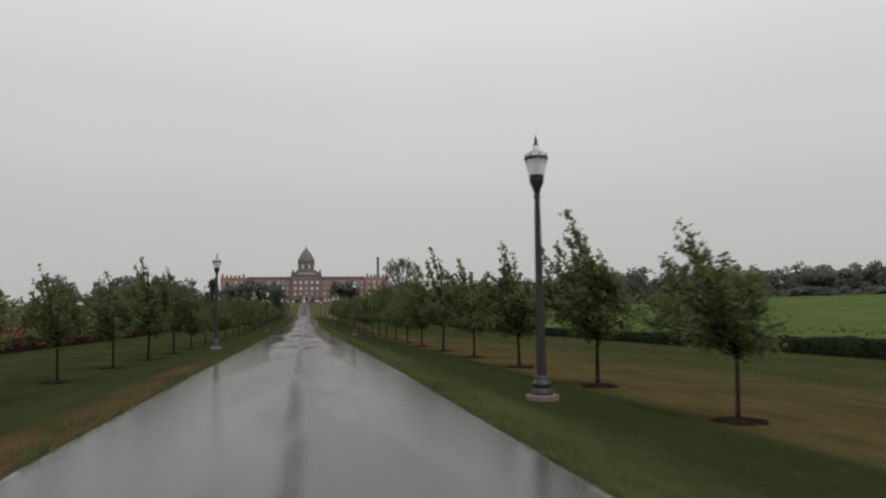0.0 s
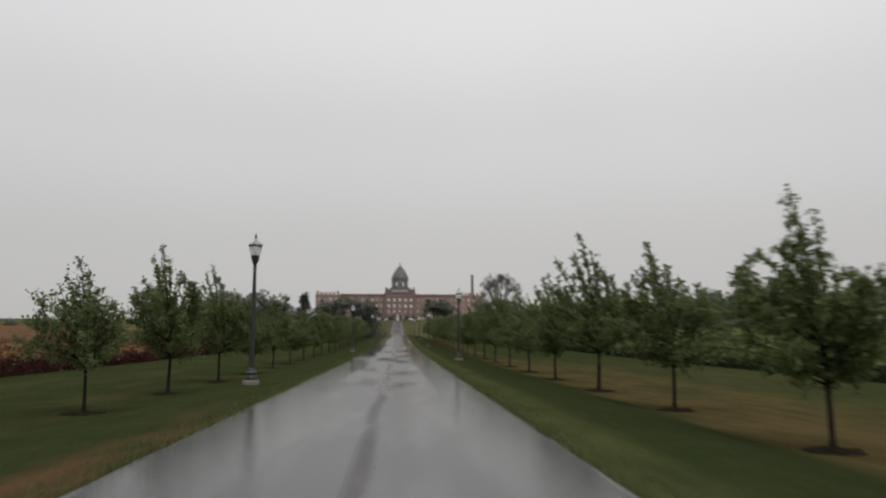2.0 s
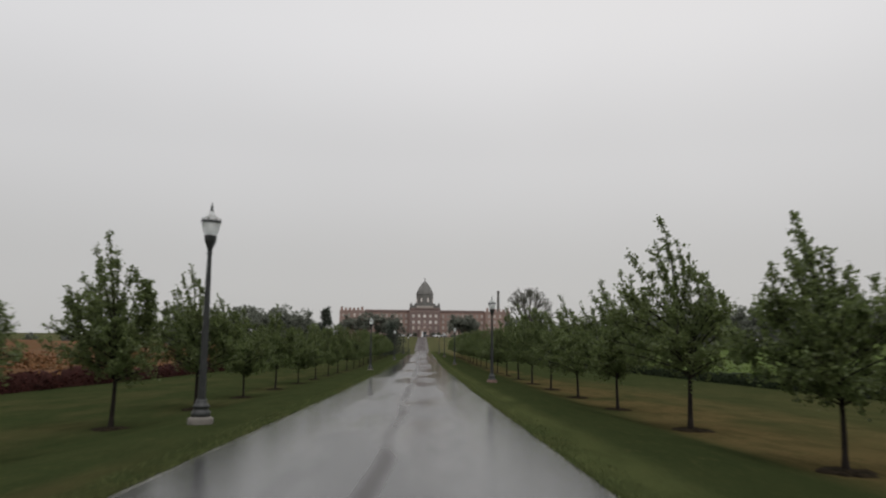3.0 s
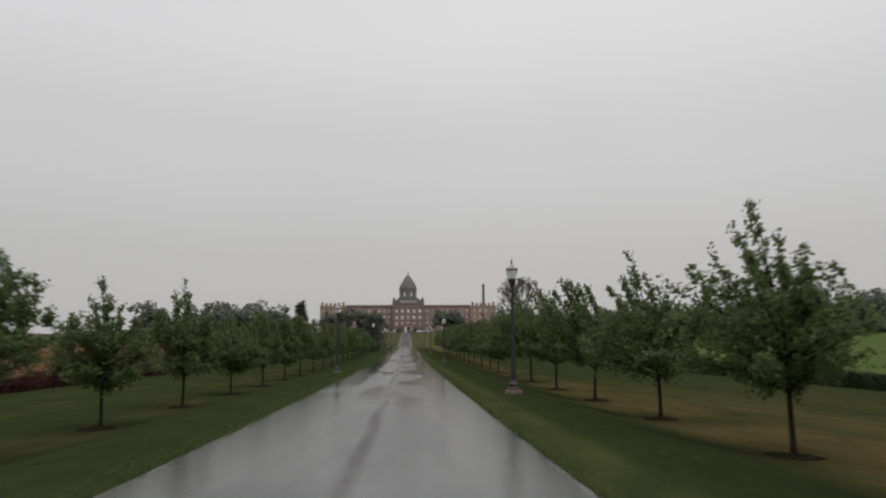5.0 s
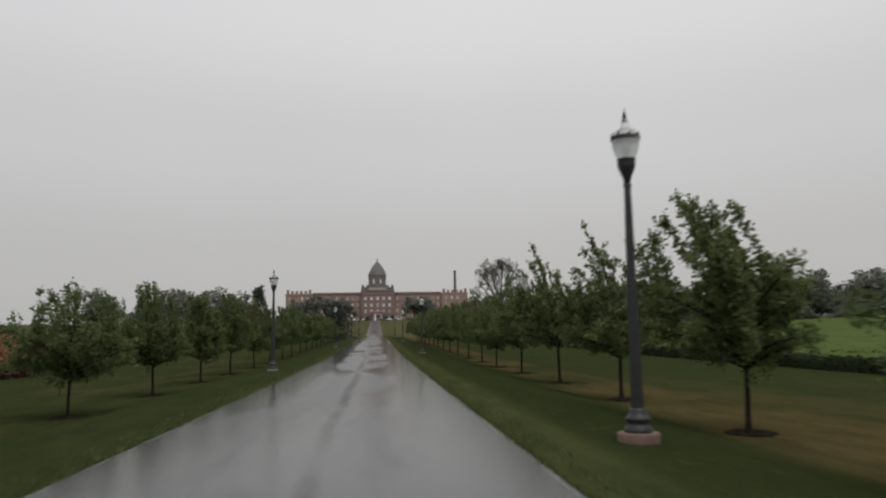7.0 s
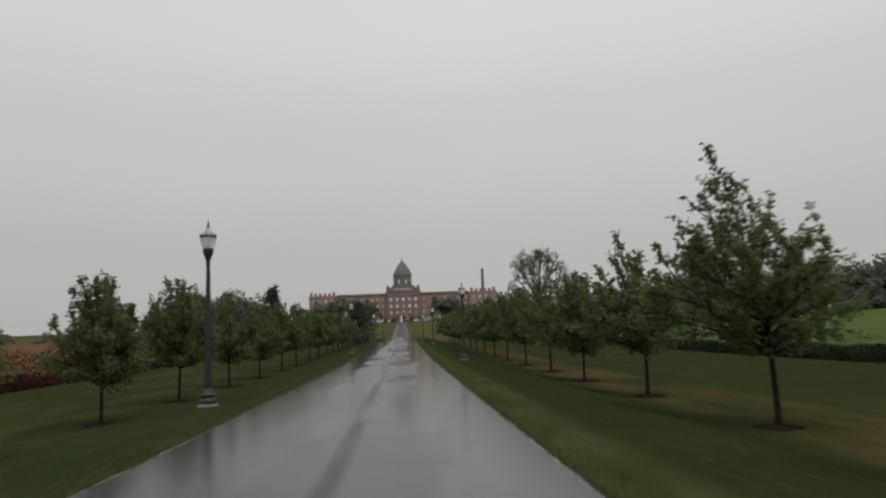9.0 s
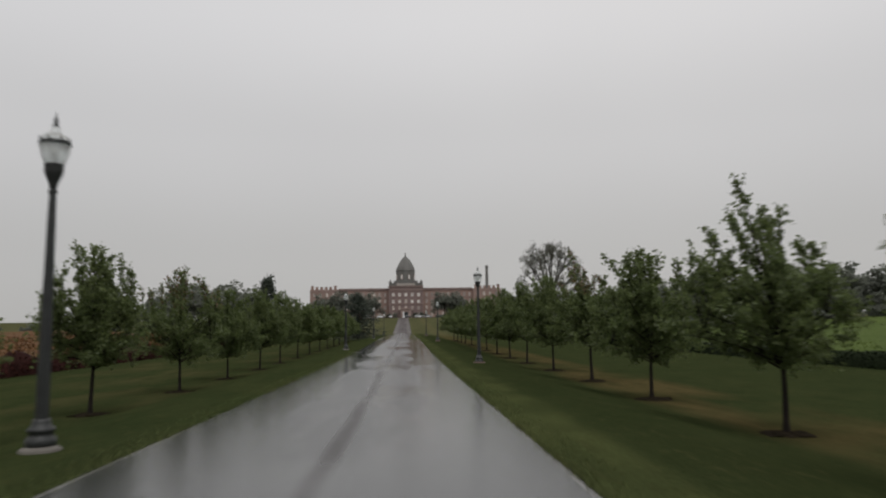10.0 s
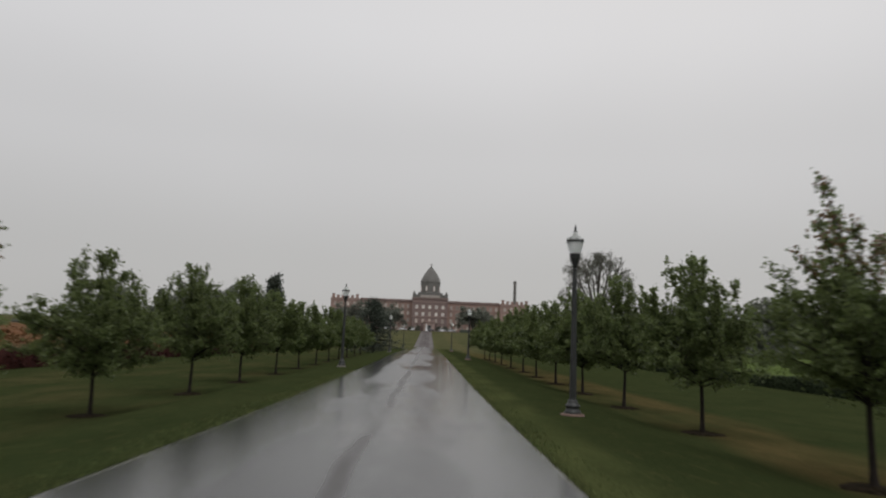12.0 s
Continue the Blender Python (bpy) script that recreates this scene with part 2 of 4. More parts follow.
M_MULCH = material("bark_mulch", (0.032, 0.025, 0.016), 1.0, 0.5, 6.0, 55.0, 1.0, 0.03, spec=0.02)
M_IRON = material("dark_bronze_paint", (0.031, 0.033, 0.032), 0.48, 0.25, 6.0, 80.0, 0.15, 0.003, spec=0.4)
M_CONCRETE = material("pale_concrete", (0.155, 0.142, 0.125), 0.85, 0.2, 5.0, 60.0, 0.4, 0.006)
M_FOOTING = material("red_brown_concrete", (0.165, 0.105, 0.085), 0.85, 0.25, 5.0, 60.0, 0.4, 0.006)
# Red brick lightened and greyed, so the distance haze is in its colour.
M_BRICK = material("weathered_red_brick", (0.335, 0.222, 0.186), 0.9, 0.15, 0.15, 1.2, 0, second=(0.30, 0.212, 0.182))
M_BRICK_DARK = material("dark_red_brick", (0.235, 0.165, 0.150), 0.9, 0.15, 0.15, 1.2, 0, second=(0.21, 0.158, 0.148))
M_STONE = material("pale_limestone", (0.36, 0.33, 0.30), 0.85, 0.15, 0.3, 2.0, 0)
M_TILE = material("red_clay_tile", (0.23, 0.165, 0.148), 0.7, 0.2, 0.4, 4.0, 0)
M_SLATE = material("grey_dome_slate", (0.150, 0.145, 0.135), 0.7, 0.2, 0.3, 3.0, 0)
M_SASH = material("pale_window_blind", (0.80, 0.78, 0.74), 0.5, 0.15, 0.6, 4.0, 0, rand=0.2)
M_DULL = material("dull_window_blind", (0.50, 0.45, 0.40), 0.5, 0.15, 0.6, 4.0, 0, rand=0.5)
M_TRIM = material("brick_coloured_surround", (0.35, 0.26, 0.235), 0.9, 0.15, 0.5, 3.0, 0)
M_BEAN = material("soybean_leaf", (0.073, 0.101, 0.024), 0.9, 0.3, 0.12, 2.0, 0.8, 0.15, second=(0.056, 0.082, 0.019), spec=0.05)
# Soybean green darkened: the shade on the crop's front is in this colour.
M_BEAN_SHADED = material("soybean_stalk_side", (0.017, 0.025, 0.010), 0.9, 0.4, 0.6, 5.0, 0, island=0.3, spec=0.1)
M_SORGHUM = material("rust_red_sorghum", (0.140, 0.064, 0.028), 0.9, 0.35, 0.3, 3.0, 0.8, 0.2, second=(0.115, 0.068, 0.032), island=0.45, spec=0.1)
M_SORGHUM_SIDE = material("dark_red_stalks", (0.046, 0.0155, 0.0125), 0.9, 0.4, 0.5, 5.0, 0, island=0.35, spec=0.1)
M_CAR = material("white_car_paint", (0.75, 0.75, 0.75), 0.25, 0.05, 1.0, 8.0, 0, coat=0.5)
M_DARKGLASS = material("dark_glass", (0.02, 0.022, 0.025), 0.08, 0.1, 1.0, 8.0, 0)
M_RUBBER = material("tyre_rubber", (0.02, 0.02, 0.02), 0.8, 0.2, 2.0, 20.0, 0.2, 0.01)


def glass_material():
    m = bpy.data.materials.new("frosted_lantern_glass")
    m.use_nodes = True
    b = m.node_tree.nodes["Principled BSDF"]
    b.inputs["Base Color"].default_value = (0.93, 0.95, 0.95, 1)
    b.inputs["Roughness"].default_value = 0.3
    b.inputs["Transmission Weight"].default_value = 0.7
    b.inputs["IOR"].default_value = 1.12
    return m


M_GLASS = glass_material()


# ---------------------------------------------------------------- mesh helpers
def part(name, mesh, mat, parent=None, label=""):
    """A mesh (or bmesh) as one object under a thing or a part."""
    if isinstance(mesh, bmesh.types.BMesh):
        me = bpy.data.meshes.new(name)
        mesh.to_mesh(me)
        mesh.free()
        mesh = me
    if mat and not mesh.materials:
        mesh.materials.append(mat)
    ob = new(name, mesh)
    ob.parent = parent
    if label:
        ob["label"] = label
    return ob


def smooth(me):
    me.polygons.foreach_set("use_smooth", [True] * len(me.polygons))
    return me


def mesh_of(name, verts, faces, mat=None, shade=False):
    me = bpy.data.meshes.new(name)
    me.from_pydata([tuple(v) for v in verts], [], [tuple(f) for f in faces])
    if mat:
        me.materials.append(mat)
    if shade:
        smooth(me)
    return me


def box(bm, x0, x1, y0, y1, z0, z1):
    v = [bm.verts.new((x, y, z)) for z in (z0, z1) for x, y in ((x0, y0), (x1, y0), (x1, y1), (x0, y1))]
    for f in ((3, 2, 1, 0), (4, 5, 6, 7), (0, 1, 5, 4), (1, 2, 6, 5), (2, 3, 7, 6), (3, 0, 4, 7)):
        bm.faces.new([v[i] for i in f])


def turned(name, rings, sides, mat, flute=0.0, cap=True):
    """A turned profile of (radius, height) rings."""
    vs, fs = [], []
    for r, z in rings:
        for i in range(sides):
            a = 2 * math.pi * i / sides
            q = r * (1 - flute * (i % 2))
            vs.append((q * math.cos(a), q * math.sin(a), z))
    for k in range(len(rings) - 1):
        for i in range(sides):
            j = (i + 1) % sides
            fs.append((k * sides + i, k * sides + j, (k + 1) * sides + j, (k + 1) * sides + i))
    if cap:
        fs.append(tuple(range(sides))[::-1])
        fs.append(tuple((len(rings) - 1) * sides + i for i in range(sides)))
    return mesh_of(name, vs, fs, mat)


def tube(vs, fs, pts, radii, sides=6):
    """Adds a bent tapering limb to the lists."""
    base = len(vs)
    for k, p in enumerate(pts):
        d = (pts[min(k + 1, len(pts) - 1)] - pts[max(k - 1, 0)]).normalized()
        u = d.cross(Vector((0.31, 0.95, 0.05))).normalized()
        w = d.cross(u)
        for i in range(sides):
            a = 2 * math.pi * i / sides
            vs.append(p + radii[k] * (u * math.cos(a) + w * math.sin(a)))
    for k in range(len(pts) - 1):
        for i in range(sides):
            j = (i + 1) % sides
            fs.append((base + k * sides + i, base + k * sides + j, base + (k + 1) * sides + j, base + (k + 1) * sides + i))


def leaf_mesh(name, centres, size, rng, mat, droop=0.0, folded=True):
    """Many small leaves, one at each centre: folded along the rib, or plain ones for trees that stay far off."""
    c = np.asarray(centres, float)
    k = len(c)
    a = rng.normal(size=(k, 3))
    a[:, 2] = a[:, 2] * 0.6 - droop
    a /= np.linalg.norm(a, axis=1)[:, None]
    b = np.cross(a, rng.normal(size=(k, 3)))
    b /= np.linalg.norm(b, axis=1)[:, None]
    nrm = np.cross(a, b)
    s = size * rng.uniform(0.65, 1.3, (k, 1))
    if not folded:
        v = np.stack([c - a * s * 0.5 - b * s * 0.3, c - a * s * 0.3 + b * s * 0.4, c + a * s * 0.6], 1).reshape(-1, 3)
        me = bpy.data.meshes.new(name)
        me.from_pydata(v.tolist(), [], (np.arange(k)[:, None] * 3 + np.array([[0, 1, 2]])).tolist())
        me.materials.append(mat)
        return me
    v = np.stack([c - a * s * 0.5, c + b * s * 0.34 + nrm * s * 0.08, c + a * s * 0.5, c - b * s * 0.34 + nrm * s * 0.08], 1).reshape(-1, 3)
    i = np.arange(k)[:, None] * 4
    f = np.concatenate([i + np.array([[0, 1, 2]]), i + np.array([[0, 2, 3]])], 1).reshape(-1, 3)
    me = bpy.data.meshes.new(name)
    me.from_pydata(v.tolist(), [], f.tolist())
    me.materials.append(mat)
    return me


# ---------------------------------------------------------------- the lie of the land
PROFILE = ((-80, -0.05), (0, 0.0), (15, 0.05), (30, 0.01), (45, -0.06), (60, -0.06), (75, -0.05), (90, 0.0), (105, 0.07), (120, 0.23),
           (135, 0.43), (160, 0.80), (200, 1.25), (250, 1.7), (285, 2.1), (300, 2.5), (330, 3.9), (400, 7.2), (470, 10.6), (490, 11.2),
           (520, 11.6), (700, 11.8), (4000, 12.0))
PY, PZ = [p[0] for p in PROFILE], [p[1] for p in PROFILE]


def step(v, a, b):
    t = min(max((v - a) / (b - a), 0.0), 1.0)
    return t * t * (3 - 2 * t)


def road_z(y):
    return float(np.interp(y, PY, PZ) * 0.5 + np.interp(y - 4, PY, PZ) * 0.25 + np.interp(y + 4, PY, PZ) * 0.25)


def land_z(x, y):
    """Height of the lawn and fields: level verges, a dip to the tree rows, fields that rise away from the drive."""
    near = 1 - step(y, 190, 300)
    z = road_z(y)
    dip = step(x, 3.9, 7.4) * 0.60 + step(x, 8, 22) * 0.12 if x > 0 else step(-x, 4.9, 8.6) * 0.73 + step(-x, 10, 22) * 0.15
    z -= dip * near
    z += near * 4.2 * step(x, 28, 150) + near * 4.0 * step(-x, 26, 200)
    return z


def grid_sheet(name, xs, ys, height, mat, shade=True):
    vs = [(x, y, height(x, y)) for y in ys for x in xs]
    w = len(xs)
    fs = [(j * w + i, j * w + i + 1, (j + 1) * w + i + 1, (j + 1) * w + i) for j in range(len(ys) - 1) for i in range(w - 1)]
    return mesh_of(name, vs, fs, mat, shade)


def ground_z(x, y):
    if ROAD_L + 0.03 < x < ROAD_R - 0.03 and -70 < y < 476:
        return road_z(y) - 0.15
    lip = 0.02 if abs(x) < 4 else 0.0
    return land_z(x, y) + lip + 0.03 * noise.noise((x * 0.35, y * 0.35, 2.0)) * step(abs(x), 4, 9)


YS = [-70 + i * 1.0 for i in range(0, 290)] + [220 + i * 4 for i in range(0, 85)] + [570, 620, 700, 850, 1100, 1500, 2100, 3000, 4200]
XS = ([-4200, -2500, -1500, -900, -600, -420, -320, -250, -200, -160, -130, -105, -85, -70, -58, -48, -40, -34, -29, -25, -22] + [-20 + i for i in range(0, 16)]
      + [-4.4, -3.9, -3.5, -3.36, -3.26, -2, 0, 1.4, 1.96, 2.06, 2.2, 2.7, 3.3] + [4 + i for i in range(0, 20)]
      + [25, 28, 32, 37, 43, 50, 58, 68, 80, 95, 112, 130, 150, 175, 210, 260, 330, 430, 600, 900, 1500, 2500, 4200])
tagged(new("ground", grid_sheet("ground", XS, [-4000, -1500, -600, -250, -120] + YS, ground_z, M_GRASS)),
       "mown green lawn with dry straw-coloured patches beside the drive", "lawn", kind="structure")


def road_height(x, y):
    u = (x - ROAD_L) / (ROAD_R - ROAD_L)
    return road_z(y) + 0.03 * (1 - (2 * u - 1) ** 2) + 0.005 + 0.004 * noise.noise((x * 0.6, y * 0.12, 5.0))


def road_mesh():
    """The drive, with edges that wander a little where grass has crept in."""
    us = [0.0, 0.003, 0.009, 0.03, 0.1, 0.25, 0.4, 0.5, 0.6, 0.75, 0.9, 0.97, 0.991, 0.997, 1.0]
    ys = [-70 + i * 0.5 for i in range(0, 440)] + [150 + i * 2 for i in range(0, 166)]
    vs = []
    for y in ys:
        l = ROAD_L + 0.045 * noise.noise((0.0, y * 0.8, 0.0)) + 0.03 * noise.noise((7.0, y * 2.6, 0.0))
        r = ROAD_R + 0.045 * noise.noise((20.0, y * 0.8, 0.0)) + 0.03 * noise.noise((33.0, y * 2.6, 0.0))
        for u in us:
            x = l + (r - l) * u
            vs.append((x, y, road_height(x, y) - (0.12 if u in (0.0, 1.0) else 0.0)))
    w = len(us)
    fs = [(j * w + i, j * w + i + 1, (j + 1) * w + i + 1, (j + 1) * w + i) for j in range(len(ys) - 1) for i in range(w - 1)]
    return mesh_of("road", vs, fs, M_ROAD, True)


tagged(new("road", road_mesh()), "rain-wet grey asphalt drive with shallow puddles and a dark seam", "road", kind="structure")
cross_drive = grid_sheet("cross_drive", [-48 + 4 * i for i in range(25)], [477 + 3 * i for i in range(7)], lambda x, y: road_z(y) + 0.06, M_ROAD)
tagged(new("road_forecourt", cross_drive), "wet asphalt forecourt across the front of the building", "road", kind="structure")


# ---------------------------------------------------------------- trees
def young_tree_meshes(seed, H, left, right, lean, spire, thin=0.0, autumn=0.0, fan=0.0, far=False):
    """A wind-blown young tree H metres high: straight trunk, a dense bowl of spreading limbs, and plumes of rising shoots.
    left, right: reach of the crown to each side; lean: how far the wind has bent the leader over.
    spire 1: few feathery plumes with sky between; spire 0: a full round top. thin: share of leaves missing; autumn: share turned brown-red.
    fan 1: the outer shoots of a round top rise nearly as high as the leader, with sky between."""
    rng = np.random.default_rng(seed)
    vs, fs, leaves, tips = [], [], [], []

    def bend(z):
        return -lean * max(z / H - 0.32, 0.0) ** 1.35 / 0.68 ** 1.35

    def reach(az):
        c = math.cos(az)
        side = left if c < 0 else right
        deep = 0.5 * (left + right)
        return 1.14 * math.sqrt((side * c) ** 2 + (deep * math.sin(az)) ** 2)

    def dress(q, tip, count, loose, into):
        n = int((0.75 if far else 0.95) * count * (1 - thin) + rng.random())
        f = rng.random((n, 1)) ** 0.75
        into.append(np.array(q) * (1 - f) + np.array(tip) * f + rng.normal(size=(n, 3)) * loose)

    top = H * 0.74
    trunk = [Vector((bend(z) + 0.02 * math.sin(z * 1.6 + seed), 0.02 * math.cos(z * 1.7 + seed), z)) for z in np.linspace(0, top, 12)]
    r0 = 0.0125 * H
    tube(vs, fs, trunk, [r0 * (1 - 0.075 * k) + (0.025 if k == 0 else 0) for k in range(12)], 8)

    def on_trunk(z):
        f = min(z / top * 11, 10.999)
        return trunk[int(f)].lerp(trunk[int(f) + 1], f % 1)

    # bowl of spreading limbs, closely leaved
    low = (0.34 if thin > 0.35 else 0.285) + 0.03 * rng.random()
    limbs = []
    count = 36
    for k in range(count):
        u = (k + 0.5) / count
        az = k * 2.4 + rng.uniform(-0.4, 0.4)
        z_end = H * (low + 0.05 + 0.31 * u)
        wide = np.interp(u, (0, 0.25, 0.6, 1.0), (0.80, 1.0, 0.88, 0.58 if spire > 0.5 else 0.78))
        r = reach(az) * wide * rng.uniform(0.78, 1.14)
        start = on_trunk(H * (low - 0.05 + 0.19 * u))
        end = Vector((bend(z_end) + r * math.cos(az), r * math.sin(az), z_end + 0.12 * rng.normal()))
        sag = Vector((0, 0, 0.05 * r))
        pts = [start.lerp(end, f) + sag * math.sin(f * 3.1) for f in (0, 0.22, 0.45, 0.68, 0.86, 1.0)]
        tube(vs, fs, pts, [r0 * 0.42 * (1 - 0.16 * s) for s in range(6)], 5)
        limbs.append((pts[3], az, r))
        d = (end - start).normalized()
        for _ in range(int(6 + 6 * r)):
            f = 0.35 + 4.64 * rng.random() ** 0.9
            q = pts[int(f)].lerp(pts[int(f) + 1], f % 1)
            e = (Vector(rng.normal(size=3)) * 0.65 + d * 0.7 + Vector((-0.2 * lean, 0, 0.3 if u > 0.35 else -0.12))).normalized()
            tip = q + e * rng.uniform(0.18, 0.46)
            if not far:
                tube(vs, fs, [q, tip], [0.006, 0.003], 3)
            dress(q, tip, 20, 0.058, leaves)
    # plumes: a fan of rising shoots, the leader tallest, with shorter ones filling the middle
    plumes = [(trunk[11], 0.0, 0.0, H if spire > 0.5 else 0.96 * H, 1.0)]
    many = 18 if spire > 0.5 else 20
    for k in range(many):
        az = k * 2.4 + 1.0 + rng.uniform(-0.4, 0.4)
        out = (0.14 + (0.84 if spire > 0.5 else 0.96) * ((k + 0.5) / many)) * rng.uniform(0.85, 1.1)
        drop = 0.02 + 0.31 * out if spire > 0.5 else 0.04 * out + (0.26 - 0.13 * fan) * out ** 2.5
        z = H * (1 - drop) * (rng.uniform(0.92, 1.0) if k < 5 else rng.uniform(0.86, 1.0))
        start = on_trunk(H * rng.uniform(0.38, 0.60)) if out < 0.5 else limbs[int(rng.integers(8, count))][0]
        if out >= 0.5:
            start, az, _ = limbs[int(rng.integers(6, 24))]
        plumes.append((start, az, out, z, 0.9))
    for k in range(14 if spire > 0.5 else int(22 - 12 * fan)):
        start, az, _ = limbs[int(rng.integers(4, count))]
        plumes.append((start, az + rng.normal() * 0.3, rng.uniform(0.1, 0.85), H * rng.uniform(0.54, 0.76 if spire > 0.5 else 0.82), 0.8))
    for start, az, out, z_end, stout in plumes:
        z_end = max(z_end, start.z + 0.4)
        w = reach(az) * out * 0.92
        end = Vector((bend(z_end) + w * math.cos(az), w * math.sin(az), z_end))
        rise = (end - start).length
        bow = Vector((0.10 * math.cos(az) * w + 0.08 * lean, 0.10 * math.sin(az) * w, 0))
        pts = [start.lerp(end, f) + bow * math.sin(f * 3.14) for f in (0, 0.17, 0.34, 0.5, 0.67, 0.84, 1.0)]
        tube(vs, fs, pts, [(0.017 - 0.0021 * s) * stout for s in range(7)], 4)
        d = (end - start).normalized()
        for _ in range(int((15 if spire > 0.5 else 16) * rise * stout) + 4):
            f = 0.3 + 5.69 * rng.random() ** 0.9
            q = pts[int(f)].lerp(pts[int(f) + 1], f % 1)
            e = (d * 0.9 + Vector(rng.normal(size=3)) * 0.6 + Vector((-0.25 * lean, 0, 0))).normalized()
            tip = q + e * rng.uniform(0.14, 0.36) * (1.2 - 0.08 * f) * (0.7 + 0.3 * stout)
            if not far:
                tube(vs, fs, [q, tip], [0.005, 0.003], 3)
            dress(q, tip, 8 if spire > 0.5 else 10 - 3 * fan, 0.034 + 0.014 * (1 - spire), tips if f > 3.6 and z_end > 0.7 * H else leaves)
    both = np.concatenate(leaves + tips)
    crown = leaf_mesh("crown", both, 0.135 if far else 0.1, rng, M_LEAF, 0.1, not far)
    if autumn:
        first = sum(len(c) for c in leaves)
        crown.materials.append(M_LEAF_TURNED)
        turned_leaf = (np.arange(len(both)) >= first) & (rng.random(len(both)) < autumn)
        crown.polygons.foreach_set("material_index", np.repeat(turned_leaf.astype(np.int32), 2))
    return mesh_of("trunk", vs, fs, M_BARK, True), crown


SPIRE = [young_tree_meshes(*a, far=True) for a in ((3, 5.0, 1.7, 1.3, 0.8, 1.0), (11, 5.0, 1.5, 1.4, 0.5, 0.9))]
ROUND = [young_tree_meshes(*a, far=True) for a in ((58, 5.0, 1.7, 1.5, 0.4, 0.1), (73, 5.0, 1.6, 1.6, 0.6, 0.3), (90, 5.0, 1.8, 1.5, 0.2, 0.0), (104, 5.0, 1.5, 1.6, 0.3, 0.2))]


def plant(meshes, name, x, y, h, wide, turn, ref, label, group, parts=("trunk", "crown"), sink=0.05):
    root = new(name)
    root.empty_display_size = 0.3
    root.matrix_world = Matrix.LocRotScale((x, y, land_z(x, y) - sink), Euler((0, 0, turn)), (wide, wide, h / ref))
    for pn, me in zip(parts, meshes):
        part(pn, me, None, root)
    return tagged(root, label, "tree", group)


def mulch_mesh(seed):
    rng = np.random.default_rng(seed)
    bm = bmesh.new()
    rings = ((0.0, 0.07), (0.25, 0.06), (0.46, 0.035), (0.60, -0.03))
    prev = None
    for r, z in rings:
        row = [bm.verts.new((r * (1 + 0.12 * rng.normal()) * math.cos(a), r * (1 + 0.12 * rng.normal()) * math.sin(a), z + 0.012 * rng.normal())) for a in np.linspace(0, 2 * math.pi, 20, endpoint=False)] if r else [bm.verts.new((0, 0, z))]
        if prev:
            for i in range(20):
                j = (i + 1) % 20
                bm.faces.new((prev[0], row[i], row[j]) if len(prev) == 1 else (prev[i], row[i], row[j], prev[j]))
        prev = row
    me = bpy.data.meshes.new("mulch_ring")
    bm.to_mesh(me)
    bm.free()
    me.materials.append(M_MULCH)
    return me


MULCH = [mulch_mesh(s) for s in (1, 2, 3)]
# places along each row, from the near end
RIGHT_Y = [7.42, 14.33, 22.27, 29.93, 37.47, 45.22, 53.0, 60.75, 68.66, 76.67, 84.43, 92.04, 100.01, 107.62, 115.24, 122.63, 130.12, 137.57, 145.03, 152.6, 160.2, 167.8, 175.4, 183.0]
LEFT_Y = [15.3, 22.99, 30.56, 37.96, 45.55, 53.13, 60.8, 68.64, 76.47, 84.33, 91.89, 99.79, 107.29, 115.35, 122.94, 130.97, 138.7, 146.4, 154.1, 161.8, 169.5, 177.2, 184.9]
RIGHT_X = [7.52, 7.63, 7.69, 7.68, 7.6, 7.55, 7.61, 7.64, 7.69, 7.73, 7.66, 7.6, 7.82, 7.77, 7.71, 7.72]
LEFT_X = [-9.2, -9.06, -9.05, -8.97, -8.89, -8.91, -8.85, -8.8, -8.75, -8.74, -8.72, -8.61, -8.57, -8.54, -8.6]
# the nearer trees: height, reach to the left and right, lean of the leader, pointed top, thin crown, turned leaves
RIGHT_SHAPE = [(3.75, 1.4, 0.7, 1.0, 0.9, 0.5), (5.0, 1.55, 0.95, 0.8, 1.0, 0.15), (4.85, 1.7, 1.1, 0.58, 1.0), (4.9, 1.55, 1.4, 0.7, 0.9),
               (6.2, 2.4, 1.4, 0.7, 0.9), (5.15, 2.15, 1.4, 0.6, 0.6), (5.05, 2.0, 1.25, 0.8, 0.9), (5.1, 2.0, 1.3, 1.0, 0.4),
               (5.5, 1.7, 1.1, 1.0, 1.0), (5.85, 2.1, 1.75, 1.0, 0.8), (5.25, 1.85, 1.3, 0.75, 1.0), (4.7, 1.85, 1.2, 0.3, 0.2),
               (5.4, 1.75, 1.6, 0.75, 0.6, 0.0, 0.45), (5.1, 1.4, 1.5, 0.3, 0.3), (5.2, 1.6, 1.4, 0.3, 0.4)]
